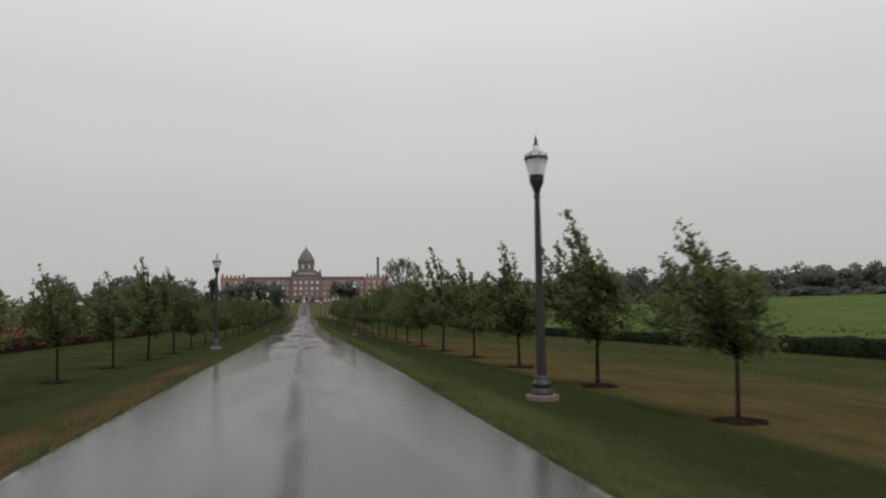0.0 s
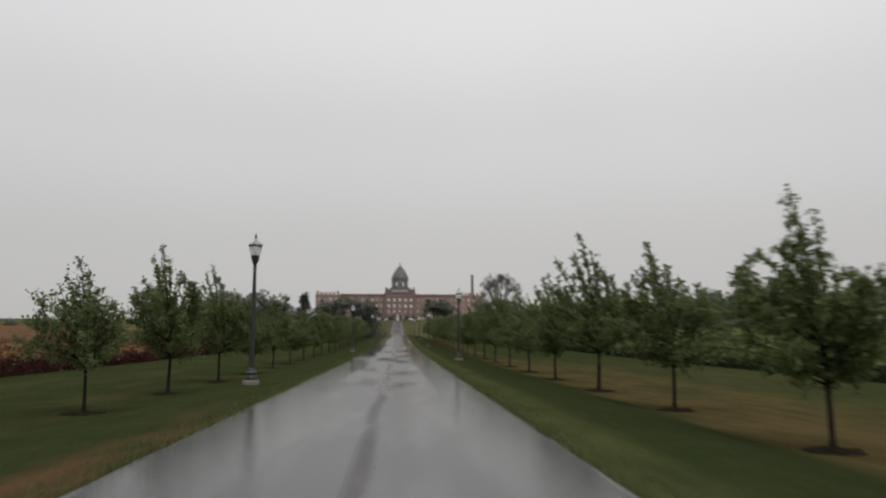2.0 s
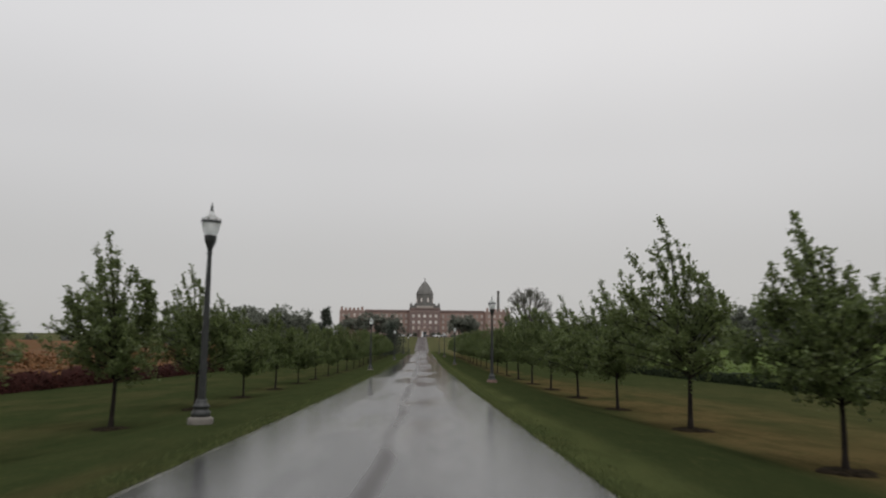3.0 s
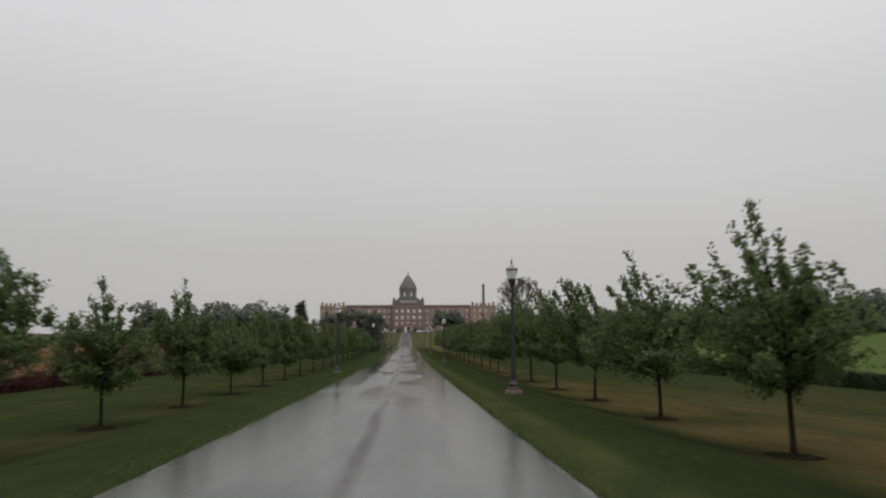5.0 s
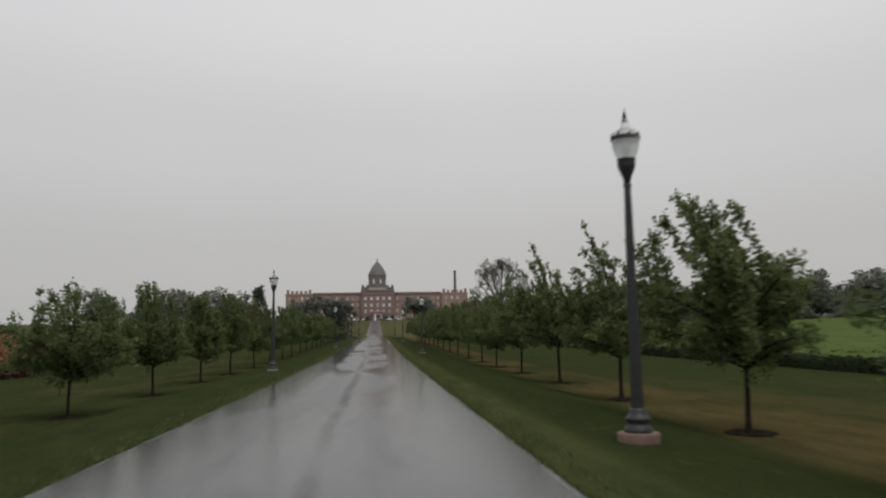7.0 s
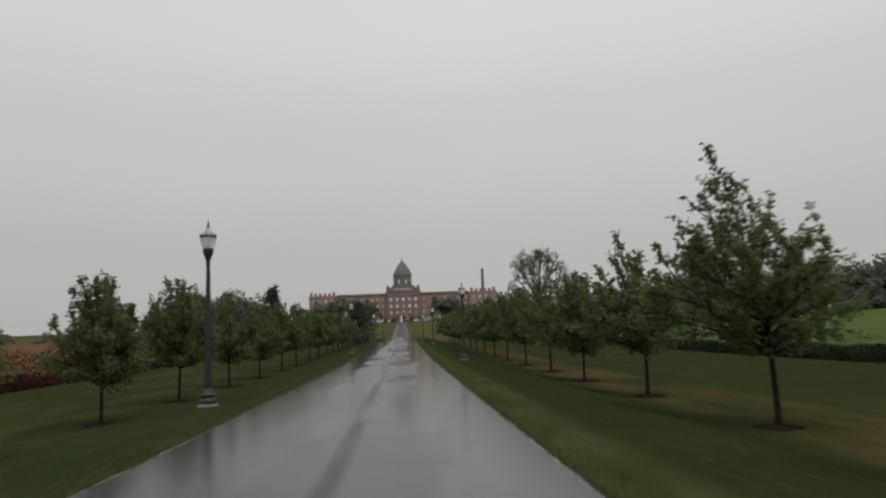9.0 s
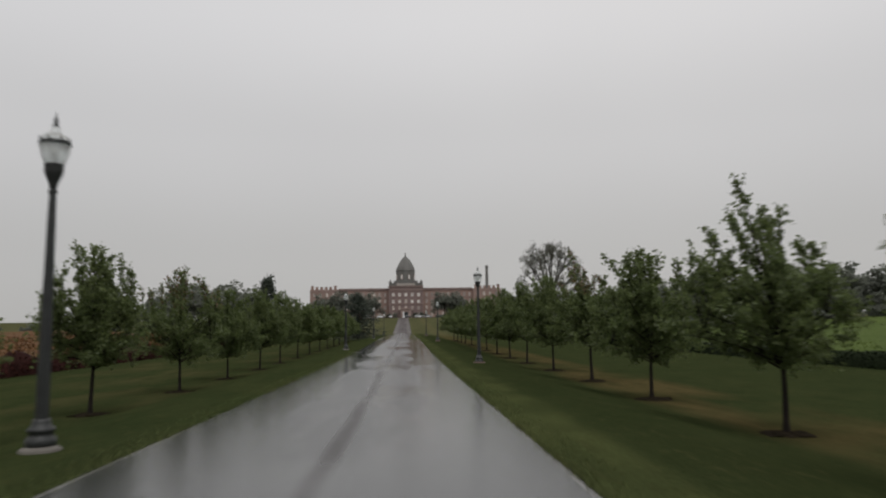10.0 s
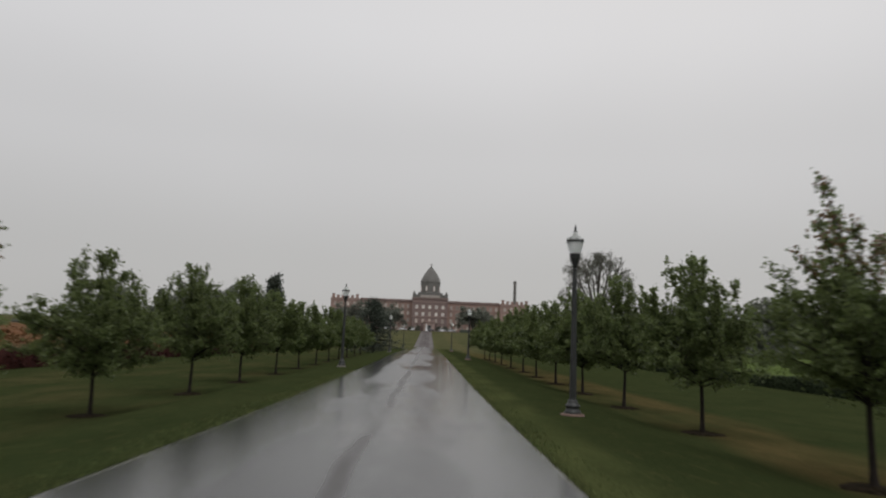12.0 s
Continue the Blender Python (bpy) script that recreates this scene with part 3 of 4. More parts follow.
LEFT_SHAPE = [(4.6, 1.6, 1.3, 0.5, 0.9), (4.15, 1.45, 0.95, 0.7, 0.8, 0.4), (4.5, 1.8, 1.0, 0.35, 0.9, 0.42), (5.8, 1.7, 1.25, 0.5, 0.7),
              (5.7, 1.9, 1.7, 0.5, 0.9), (4.4, 1.3, 1.3, 0.15, 0.9), (5.05, 1.6, 1.2, 0.1, 0.9), (4.0, 1.65, 1.5, 0.2, 0.1, 0.1, 0.0, 0.7),
              (4.65, 1.4, 1.2, 0.3, 0.5, 0.1, 0.0, 0.5), (4.6, 1.5, 1.1, 0.2, 0.5, 0.1), (5.1, 1.45, 1.3, 0.1, 0.2, 0.1), (4.95, 1.65, 1.4, 0.1, 0.45, 0.1, 0.3, 1.0),
              (4.5, 1.9, 1.4, 0.1, 0.1), (5.0, 1.5, 1.5, 0.1, 0.1), (5.3, 1.6, 1.5, 0.1, 0.1)]
FAR_H = (4.9, 5.0, 5.2, 4.9, 5.1, 5.0, 4.8, 5.1)
rng = np.random.default_rng(5)
for side, ys, shapes in ((1, RIGHT_Y, RIGHT_SHAPE), (-1, LEFT_Y, LEFT_SHAPE)):
    for k, y in enumerate(ys):
        x = (RIGHT_X if side > 0 else LEFT_X)[k] if k < 15 else side * 8.12 - 0.4 + 0.05 * rng.normal()
        if k < len(shapes):
            h = ref = shapes[k][0]
            wide, turn, meshes = 1.0, 0.0, young_tree_meshes(200 + 17 * k + side, *shapes[k])
        else:
            h, ref = FAR_H[k % 8], 5.0
            wide, turn, meshes = 1.12 + 0.06 * rng.normal(), rng.uniform(-0.6, 0.6), (SPIRE + ROUND + ROUND)[(k * 3 + (side > 0)) % 10]
        word = "tall" if h > 5.5 else "short" if h < 4.3 else "young"
        plant(meshes, "avenue_tree", x, y, h, wide, turn, ref, word + " slender broadleaf tree with wind-blown shoots in a mulch ring", "trees along the drive")
        mu = new("mulch_ring", MULCH[k % 3])
        mu.matrix_world = pose(x, y, land_z(x, y) + 0.01, 0, 0, 40 * k)
        tagged(mu, "low dark ring of bark mulch round a young tree", "mulch", "mulch rings")


def big_tree_meshes(seed, height, width, leaf, count, mat, bole=0.2):
    """A grown broadleaf tree: trunk, forked limbs, and leaf clumps in uneven masses with gaps."""
    rng = np.random.default_rng(seed)
    vs, fs, leaves = [], [], []
    top = Vector((0.03 * height * rng.normal(), 0.03 * height * rng.normal(), height * 0.75))
    pts = [Vector((0, 0, 0)).lerp(top, t) for t in np.linspace(0, 1, 6)]
    r0 = 0.022 * height
    tube(vs, fs, pts, [r0 * (1 - 0.16 * k) for k in range(6)], 7)
    masses = []
    for k in range(15):
        t = rng.uniform(bole + 0.08, 0.72)
        s = top * t
        az = k * 2.4 + rng.uniform(-0.4, 0.4)
        rise = math.radians(rng.uniform(15, 70))
        reach = width * 0.5 * rng.uniform(0.6, 1.0) * (1.0 - 0.45 * max(t - 0.45, 0))
        end = s + Vector((math.cos(az) * math.cos(rise) * reach, math.sin(az) * math.cos(rise) * reach, math.sin(rise) * reach * 0.9))
        end.z = min(end.z, height * 0.93)
        mid = s.lerp(end, 0.5) + Vector((0, 0, -0.02 * height))
        tube(vs, fs, [s, mid, end], [r0 * 0.38, r0 * 0.25, r0 * 0.08], 5)
        masses.append((end, width * rng.uniform(0.10, 0.19)))
        for _ in range(3):
            e2 = mid.lerp(end, rng.random()) + Vector(rng.normal(size=3)) * width * 0.10
            tube(vs, fs, [mid, mid.lerp(e2, 0.5), e2], [r0 * 0.16, r0 * 0.1, r0 * 0.04], 4)
            masses.append((e2, width * rng.uniform(0.07, 0.14)))
    masses.append((top + Vector((0, 0, height * 0.12)), width * 0.16))
    for k in range(count):
        c, r = masses[rng.integers(len(masses))]
        d = Vector(rng.normal(size=3)).normalized() * r * rng.random() ** 0.4
        d.z *= 0.75
        q = c + d
        if q.z > height * bole * 0.7:
            leaves.append(q)
    return mesh_of("trunk", vs, fs, M_BARK, True), leaf_mesh("crown", leaves, leaf, rng, mat, 0.0, False)


def open_tree_meshes(seed, height, width, leaf, per_twig, mat):
    """An old tree whose forked limbs show through a thin, domed crown."""
    rng = np.random.default_rng(seed)
    vs, fs, leaves = [], [], []
    fork = Vector((0.1, 0.0, height * 0.26))
    r0 = 0.026 * height
    tube(vs, fs, [Vector((0, 0, 0)), Vector((0.03, 0, height * 0.1)), fork, Vector((0.2, 0.1, height * 0.5))], [r0 * 1.25, r0, r0 * 0.9, r0 * 0.55], 8)

    def on_dome(az, up, k=1.0):
        wide = max(math.cos(up), 0.0) ** 0.7 * width * 0.5 * k
        return Vector((math.cos(az) * wide, math.sin(az) * wide, height * 0.56 + math.sin(up) * height * 0.43 * k))

    for k in range(17):
        az = k * 2.4 + rng.uniform(-0.3, 0.3)
        up = math.radians(-12 + 92 * (k / 16) ** 0.9)
        start = fork.lerp(Vector((0.2, 0.1, height * 0.5)), rng.random() * (0.3 + 0.6 * k / 16))
        end = on_dome(az, up, 0.80)
        mid = start.lerp(end, 0.5) + Vector((0, 0, 0.03 * height))
        tube(vs, fs, [start, mid, end], [r0 * 0.42, r0 * 0.26, r0 * 0.12], 6)
        for _ in range(9):
            s = mid.lerp(end, rng.random())
            e = on_dome(az + rng.normal() * 0.42, up + rng.normal() * 0.25, rng.uniform(0.82, 1.03))
            m = s.lerp(e, 0.5) + Vector(rng.normal(size=3)) * 0.15
            tube(vs, fs, [s, m, e], [r0 * 0.13, r0 * 0.09, r0 * 0.04], 4)
            for _ in range(4):
                q = m.lerp(e, rng.random())
                tip = q + ((e - s).normalized() + Vector(rng.normal(size=3)) * 0.7).normalized() * rng.uniform(0.5, 1.3)
                tube(vs, fs, [q, tip], [r0 * 0.05, r0 * 0.025], 3)
                for _ in range(per_twig):
                    leaves.append(q.lerp(tip, rng.random()) + Vector(rng.normal(size=3)) * 0.22)
    return mesh_of("trunk", vs, fs, M_BARK_OLD, True), leaf_mesh("crown", leaves, leaf, rng, mat)


def conifer_meshes(seed, height, width, layers, mat):
    """A conifer with drooping tiers of needle sprays."""
    rng = np.random.default_rng(seed)
    vs, fs, leaves = [], [], []
    tube(vs, fs, [Vector((0, 0, height * t)) for t in (0, 0.3, 0.6, 0.85, 1.0)], [0.02 * height, 0.016 * height, 0.011 * height, 0.006 * height, 0.002 * height], 7)
    for k in range(layers):
        t = 0.08 + 0.9 * k / layers
        for b in range(13):
            az = b * 0.483 + k * 0.55 + rng.uniform(-0.2, 0.2)
            reach = width * 0.5 * (1 - t) ** 0.8 * rng.uniform(0.65, 1.15) + 0.15
            s = Vector((0, 0, height * min(max(t + 0.035 * rng.normal(), 0.06), 0.97)))
            end = s + Vector((math.cos(az) * reach, math.sin(az) * reach, -0.12 * reach + 0.02 * height))
            tube(vs, fs, [s, s.lerp(end, 0.5) + Vector((0, 0, 0.05 * reach)), end], [0.05, 0.035, 0.01], 4)
            for _ in range(48):
                leaves.append(s.lerp(end, rng.random() ** 0.7) + Vector(rng.normal(size=3)) * Vector((0.12, 0.12, 0.06)).length * 1.6)
    return mesh_of("trunk", vs, fs, M_BARK, True), leaf_mesh("crown", leaves, height * 0.032, rng, mat, 0.3)


plant(conifer_meshes(4, 8.6, 11.0, 10, M_NEEDLE), "conifer", -8.0, 200, 8.6, 1.0, 0, 8.6, "dark pine with wide flat tiers beside the tree row", "conifers")
plant(conifer_meshes(9, 13.0, 9.0, 8, M_NEEDLE), "conifer", -26, 211, 13.0, 1.0, 0, 13.0, "tall dark pine with flat open tiers of needles", "conifers")
plant(open_tree_meshes(12, 17.0, 12.6, 0.21, 15, M_LEAF_GREY), "old_tree", 27.0, 204, 17.8, 1.0, 0.4, 17.0,
      "tall old tree with a thin grey-green see-through crown", "grown trees")
WOOD = [big_tree_meshes(s, 15.0, w, 0.95, 3700, M_LEAF_HAZED, 0.06) for s, w in ((21, 15), (22, 13), (23, 17), (24, 14))]
rng = np.random.default_rng(8)


def wood(spots, hmin, hmax, label, group):
    for k, (x, y) in enumerate(spots):
        h = rng.uniform(hmin, hmax)
        plant(WOOD[k % 4], "woodland_tree", x, y, h, h / 15 * rng.uniform(0.9, 1.2), rng.uniform(0, 6), 15.0, label, group, sink=0.5)


edge_of_wood = [(34, 246), (62, 224), (108, 206), (160, 178), (205, 150), (262, 118), (330, 80)]
spots = []
for (x0, y0), (x1, y1) in zip(edge_of_wood, edge_of_wood[1:]):
    n = max(int(math.hypot(x1 - x0, y1 - y0) / 6.5), 1)
    for i in range(n):
        t = i / n
        for row in (0, 1):
            spots.append((x0 + (x1 - x0) * t + rng.uniform(-2, 2) + 5 * row, y0 + (y1 - y0) * t + rng.uniform(-3, 3) + 11 * row))
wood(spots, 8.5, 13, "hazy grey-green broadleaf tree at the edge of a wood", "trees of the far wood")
for k, (x, y) in enumerate(spots[::2]):
    h = rng.uniform(3.5, 5.5)
    plant(WOOD[k % 4], "bush", x - 6 + rng.uniform(-2, 2), y - 7, h, rng.uniform(0.5, 0.7), rng.uniform(0, 6), 15.0, "low dense bush at the foot of the wood", "bushes of the far wood", sink=0.6)["category"] = "bush"
wood([(-48, 312), (-57, 318), (-66, 308), (-75, 322), (-86, 330), (-98, 318)], 16, 19, "large round-crowned broadleaf tree on the slope", "trees on the slope")
M_LEAF_RED = material("purple_red_leaf", (0.13, 0.06, 0.05), 0.8, 0.3, 0.4, 2.0, 0, island=0.3, spec=0.1, trans=0.4)
plant(big_tree_meshes(33, 9.0, 5.0, 0.5, 1500, M_LEAF_RED, 0.15), "ornamental_tree", -24.5, 302, 8.5, 1.0, 0.3, 9.0, "small reddish-leaved ornamental tree on the slope", "grown trees")
wood([(-52 - 11 * i, 262 + rng.uniform(-6, 6) - 0.12 * i) for i in range(34)], 4.0, 6.0, "low hazy bush along the far edge of the field", "bushes of the field edge")
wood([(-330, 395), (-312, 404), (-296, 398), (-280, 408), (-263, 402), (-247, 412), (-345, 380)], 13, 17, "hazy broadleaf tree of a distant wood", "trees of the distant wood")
wood([(-19, 496), (-27, 500), (23, 496), (31, 500), (-50, 503), (58, 498), (70, 494), (-38, 494)], 14.5, 17, "round dark broadleaf tree in front of the building", "trees before the building")


# ---------------------------------------------------------------- street lamps
def lamp_meshes():
    plinth = turned("plinth", ((0.26, -0.25), (0.26, 0.062), (0.252, 0.072), (0.19, 0.106)), 28, M_CONCRETE)
    base = turned("base", ((0.185, 0.105), (0.195, 0.12), (0.195, 0.19), (0.165, 0.225), (0.150, 0.26), (0.160, 0.285), (0.172, 0.30), (0.172, 0.33), (0.150, 0.35), (0.125, 0.38), (0.112, 0.42), (0.105, 0.46)), 24, M_IRON)
    pole = turned("pole", ((0.086, 0.46), (0.078, 1.2), (0.067, 2.2), (0.055, 3.1), (0.046, 3.52), (0.060, 3.53), (0.060, 3.56), (0.046, 3.58)), 24, M_IRON, 0.10)
    cup = turned("capital", ((0.046, 3.58), (0.055, 3.64), (0.085, 3.72), (0.118, 3.80), (0.128, 3.85), (0.122, 3.90), (0.132, 3.915), (0.132, 3.93)), 20, M_IRON)
    globe = turned("globe", ((0.120, 3.93), (0.145, 3.98), (0.172, 4.06), (0.190, 4.14), (0.198, 4.204), (0.192, 4.204), (0.165, 4.06), (0.138, 3.98), (0.114, 3.94)), 24, M_GLASS, 0.02, False)
    rim = turned("rim", ((0.192, 4.20), (0.208, 4.205), (0.208, 4.242), (0.200, 4.256), (0.186, 4.256), (0.186, 4.20)), 24, M_IRON, 0, False)
    roof = turned("roof", ((0.190, 4.255), (0.176, 4.295), (0.140, 4.335), (0.092, 4.365), (0.062, 4.385), (0.054, 4.43), (0.042, 4.468), (0.036, 4.47)), 24, M_GLASS, 0.02, False)
    finial = turned("finial", ((0.040, 4.462), (0.046, 4.485), (0.022, 4.505), (0.032, 4.54), (0.024, 4.575), (0.010, 4.62), (0.003, 4.68)), 12, M_IRON)
    bulb = turned("lamp_bulb", ((0.02, 3.93), (0.024, 4.0), (0.05, 4.05), (0.055, 4.10), (0.035, 4.15), (0.006, 4.17)), 12, M_SASH)
    for me in (plinth, base, cup, globe, roof, finial, bulb):
        smooth(me)
    return plinth, base, pole, cup, globe, rim, roof, finial, bulb


LAMP = lamp_meshes()
TALL_FOOT = turned("plinth", ((0.285, -0.25), (0.285, 0.115), (0.275, 0.132), (0.19, 0.140)), 28, M_FOOTING)
smooth(TALL_FOOT)
CREST = turned("crest", ((0.014, 0.0), (0.017, 0.012), (0.009, 0.03), (0.002, 0.05)), 6, M_IRON)
for x, y, lift in ((3.52, 6.9, 0.0), (-4.71, 32.05, 0.08), (3.64, 56.06, 0.04), (-4.62, 80.44, 0.0), (3.72, 104.95, -0.05), (-4.42, 128.3, 0.0), (3.86, 152.3, 0.0), (-4.3, 176.5, 0.0), (3.95, 200.4, 0.0), (-4.2, 224.6, 0.0)):
    root = new("street_lamp")
    root.matrix_world = pose(x, y, land_z(x, y) - 0.035 + lift)
    tagged(root, "dark fluted cast-iron lamp post with a clear glass lantern", "street lamp", "lamps along the drive")
    made = {}
    for me in LAMP:
        me = TALL_FOOT if me is LAMP[0] and x > 0 else me
        made[me.name] = part(me.name.split(".")[0], me, None, root, {"globe": "clear ribbed glass lantern bowl", "plinth": "pale round concrete footing", TALL_FOOT.name: "red-brown round concrete footing", "roof": "pale glass pointed lantern top"}.get(me.name, ""))
    if y < 110:
        for k in range(8):
            c = part("crest", CREST, None, made["rim"])
            c.matrix_basis = pose(0.198 * math.cos(k * math.pi / 4), 0.198 * math.sin(k * math.pi / 4), 4.26)

# ---------------------------------------------------------------- crops on both sides
def canopy(name, side, x_front, x_back, y0, y1, height, mat, lumps, front_mat):
    """The closed top of a crop and its rough front face, following the land."""
    xs = [x_front, x_front + side * 0.15, x_front + side * 0.4]
    x = x_front + side * 0.9
    while abs(x) < abs(x_back):
        xs.append(x)
        x += side * max(0.8, (abs(x) - abs(x_front)) * 0.12)
    if side < 0:
        xs = xs[::-1]
    ys = [y0 + i * 0.8 for i in range(int((y1 - y0) / 0.8))]

    def top(x, y):
        d = abs(x) - abs(x_front)
        z = land_z(x, y)
        if d < 0.01:
            return z - 0.05
        up = height * (0.75 if d < 0.2 else 0.92 if d < 0.5 else 1.0)
        bump = noise.noise((x * 0.9, y * 0.9, 3.0)) * 0.22 + noise.noise((x * 0.22, y * 0.22, 9.0)) * lumps
        return z + up * (1 + 0.5 * bump) + max(bump, -0.3) * 0.25

    me = grid_sheet(name, xs, ys, top, mat)
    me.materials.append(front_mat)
    # The front strips take front_mat; for soybeans that is the shade-darkened green.
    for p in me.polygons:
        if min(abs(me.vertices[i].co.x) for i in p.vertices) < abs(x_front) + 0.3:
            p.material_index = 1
    return me


def crop_leaves(name, side, x_front, depth, y0, y1, height, count, size, mat, top_only, seed):
    rng = np.random.default_rng(seed)
    c = np.empty((count, 3))
    u = rng.random(count) ** 1.5 * depth
    c[:, 0] = x_front + side * (u - 0.15)
    c[:, 1] = rng.uniform(y0, y1, count)
    h = rng.random(count)
    for i in range(count):
        z = land_z(c[i, 0], c[i, 1])
        lump = 1 + (0.3 if side > 0 else 0.6) * noise.noise((c[i, 0] * 0.5, c[i, 1] * 0.5, 1.0))
        c[i, 2] = z + height * lump * (h[i] * (0.15 if side > 0 else 0.45) + (0.93 if side > 0 else 0.62) if top_only else h[i] * 0.95)
    return leaf_mesh(name, c.tolist(), size, rng, mat)


bean = new("soybean_field")
tagged(bean, "bright green leafy soybean crop with shade coloured into its dark edge", "crop field", kind="stuff")
part("canopy", canopy("canopy", 1, 24.3, 260, -30, 232, 0.95, M_BEAN, 0.3, M_BEAN_SHADED), None, bean)
part("edge_leaves", crop_leaves("edge_leaves", 1, 24.2, 0.6, -30, 225, 0.9, 28000, 0.14, M_BEAN_SHADED, False, 31), None, bean, "stems and leaves of the crop edge, coloured dark for shade")
part("top_leaves", crop_leaves("top_leaves", 1, 25.3, 9, -30, 225, 0.94, 16000, 0.12, M_BEAN, True, 32), None, bean)
rust = new("sorghum_field")
tagged(rust, "rust-red dry grain crop with a dark red stalky edge", "crop field", kind="stuff")
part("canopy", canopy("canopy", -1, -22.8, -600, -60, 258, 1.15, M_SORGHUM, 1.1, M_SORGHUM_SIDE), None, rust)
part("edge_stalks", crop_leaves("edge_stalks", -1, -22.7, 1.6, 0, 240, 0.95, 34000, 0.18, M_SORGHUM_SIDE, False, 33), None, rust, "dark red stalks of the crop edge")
part("seed_heads", crop_leaves("seed_heads", -1, -23.1, 26, 0, 240, 1.5, 48000, 0.24, M_SORGHUM, True, 34), None, rust, "orange-brown seed heads")

# ---------------------------------------------------------------- the great brick building
BASE_Z, FRONT, MID = 11.55, 516.0, 0.8


def window_meshes(w, h, arched, blind):
    """A pale surround standing proud of the wall, and the pane with its blind set into it."""
    bm = bmesh.new()
    t = 0.22
    box(bm, -w / 2 - t, -w / 2, -0.12, 0.1, -t, h)
    box(bm, w / 2, w / 2 + t, -0.12, 0.1, -t, h)
    box(bm, -w / 2 - t - 0.1, w / 2 + t + 0.1, -0.2, 0.1, -t - 0.12, 0)
    if arched:
        for k in range(6):
            a0, a1 = math.pi * k / 6, math.pi * (k + 1) / 6
            r0, r1 = w / 2, w / 2 + t
            q = [(r * math.cos(a), y, h + r * math.sin(a)) for y in (-0.12, 0.1) for r, a in ((r0, a0), (r1, a0), (r1, a1), (r0, a1))]
            v = [bm.verts.new(p) for p in q]
            for f in ((0, 1, 2, 3), (7, 6, 5, 4), (1, 5, 6, 2), (0, 3, 7, 4)):
                bm.faces.new([v[i] for i in f])
    else:
        box(bm, -w / 2 - t, w / 2 + t, -0.12, 0.1, h, h + t)
    surround = bpy.data.meshes.new("surround")
    bm.to_mesh(surround)
    bm.free()
    surround.materials.append(M_TRIM)
    top = [(w / 2 * math.cos(math.pi * k / 8), h + w / 2 * math.sin(math.pi * k / 8)) for k in range(9)] if arched else [(w / 2, h), (-w / 2, h)]
    ring = [(-w / 2, 0), (w / 2, 0)] + top
    k = len(ring)
    vs = [(x, -0.04, z) for x, z in ring] + [(x, 0.02, z) for x, z in ring]
    fs = [tuple(range(k)), tuple(range(2 * k - 1, k - 1, -1))] + [(i, i + k, (i + 1) % k + k, (i + 1) % k) for i in range(k)]
    pane = mesh_of("pane", vs, fs, blind)
    bars = []
    for name, size in (("mullion", (-0.05, 0.05, -0.08, 0.02, 0, h)), ("transom", (-w / 2, w / 2, -0.083, 0.017, h * 0.5 - 0.05, h * 0.5 + 0.05))):
        bm = bmesh.new()
        box(bm, *size)
        bars.append(bpy.data.meshes.new(name))
        bm.to_mesh(bars[-1])
        bm.free()
        bars[-1].materials.append(M_TILE)
    return surround, pane, *bars


WIN = {"plain": window_meshes(1.25, 2.1, False, M_DULL), "bright": window_meshes(1.5, 1.8, False, M_SASH), "arched": window_meshes(1.5, 1.9, True, M_SASH)}


def window(parent, kind, x, y, z, turn=0):
    w = part("window", WIN[kind][0], None, parent)
    w.matrix_basis = pose(x, y, z, 0, 0, turn)
    part("pane", WIN[kind][1], None, w)
    part("mullion", WIN[kind][2], None, w)
    part("transom", WIN[kind][3], None, w)


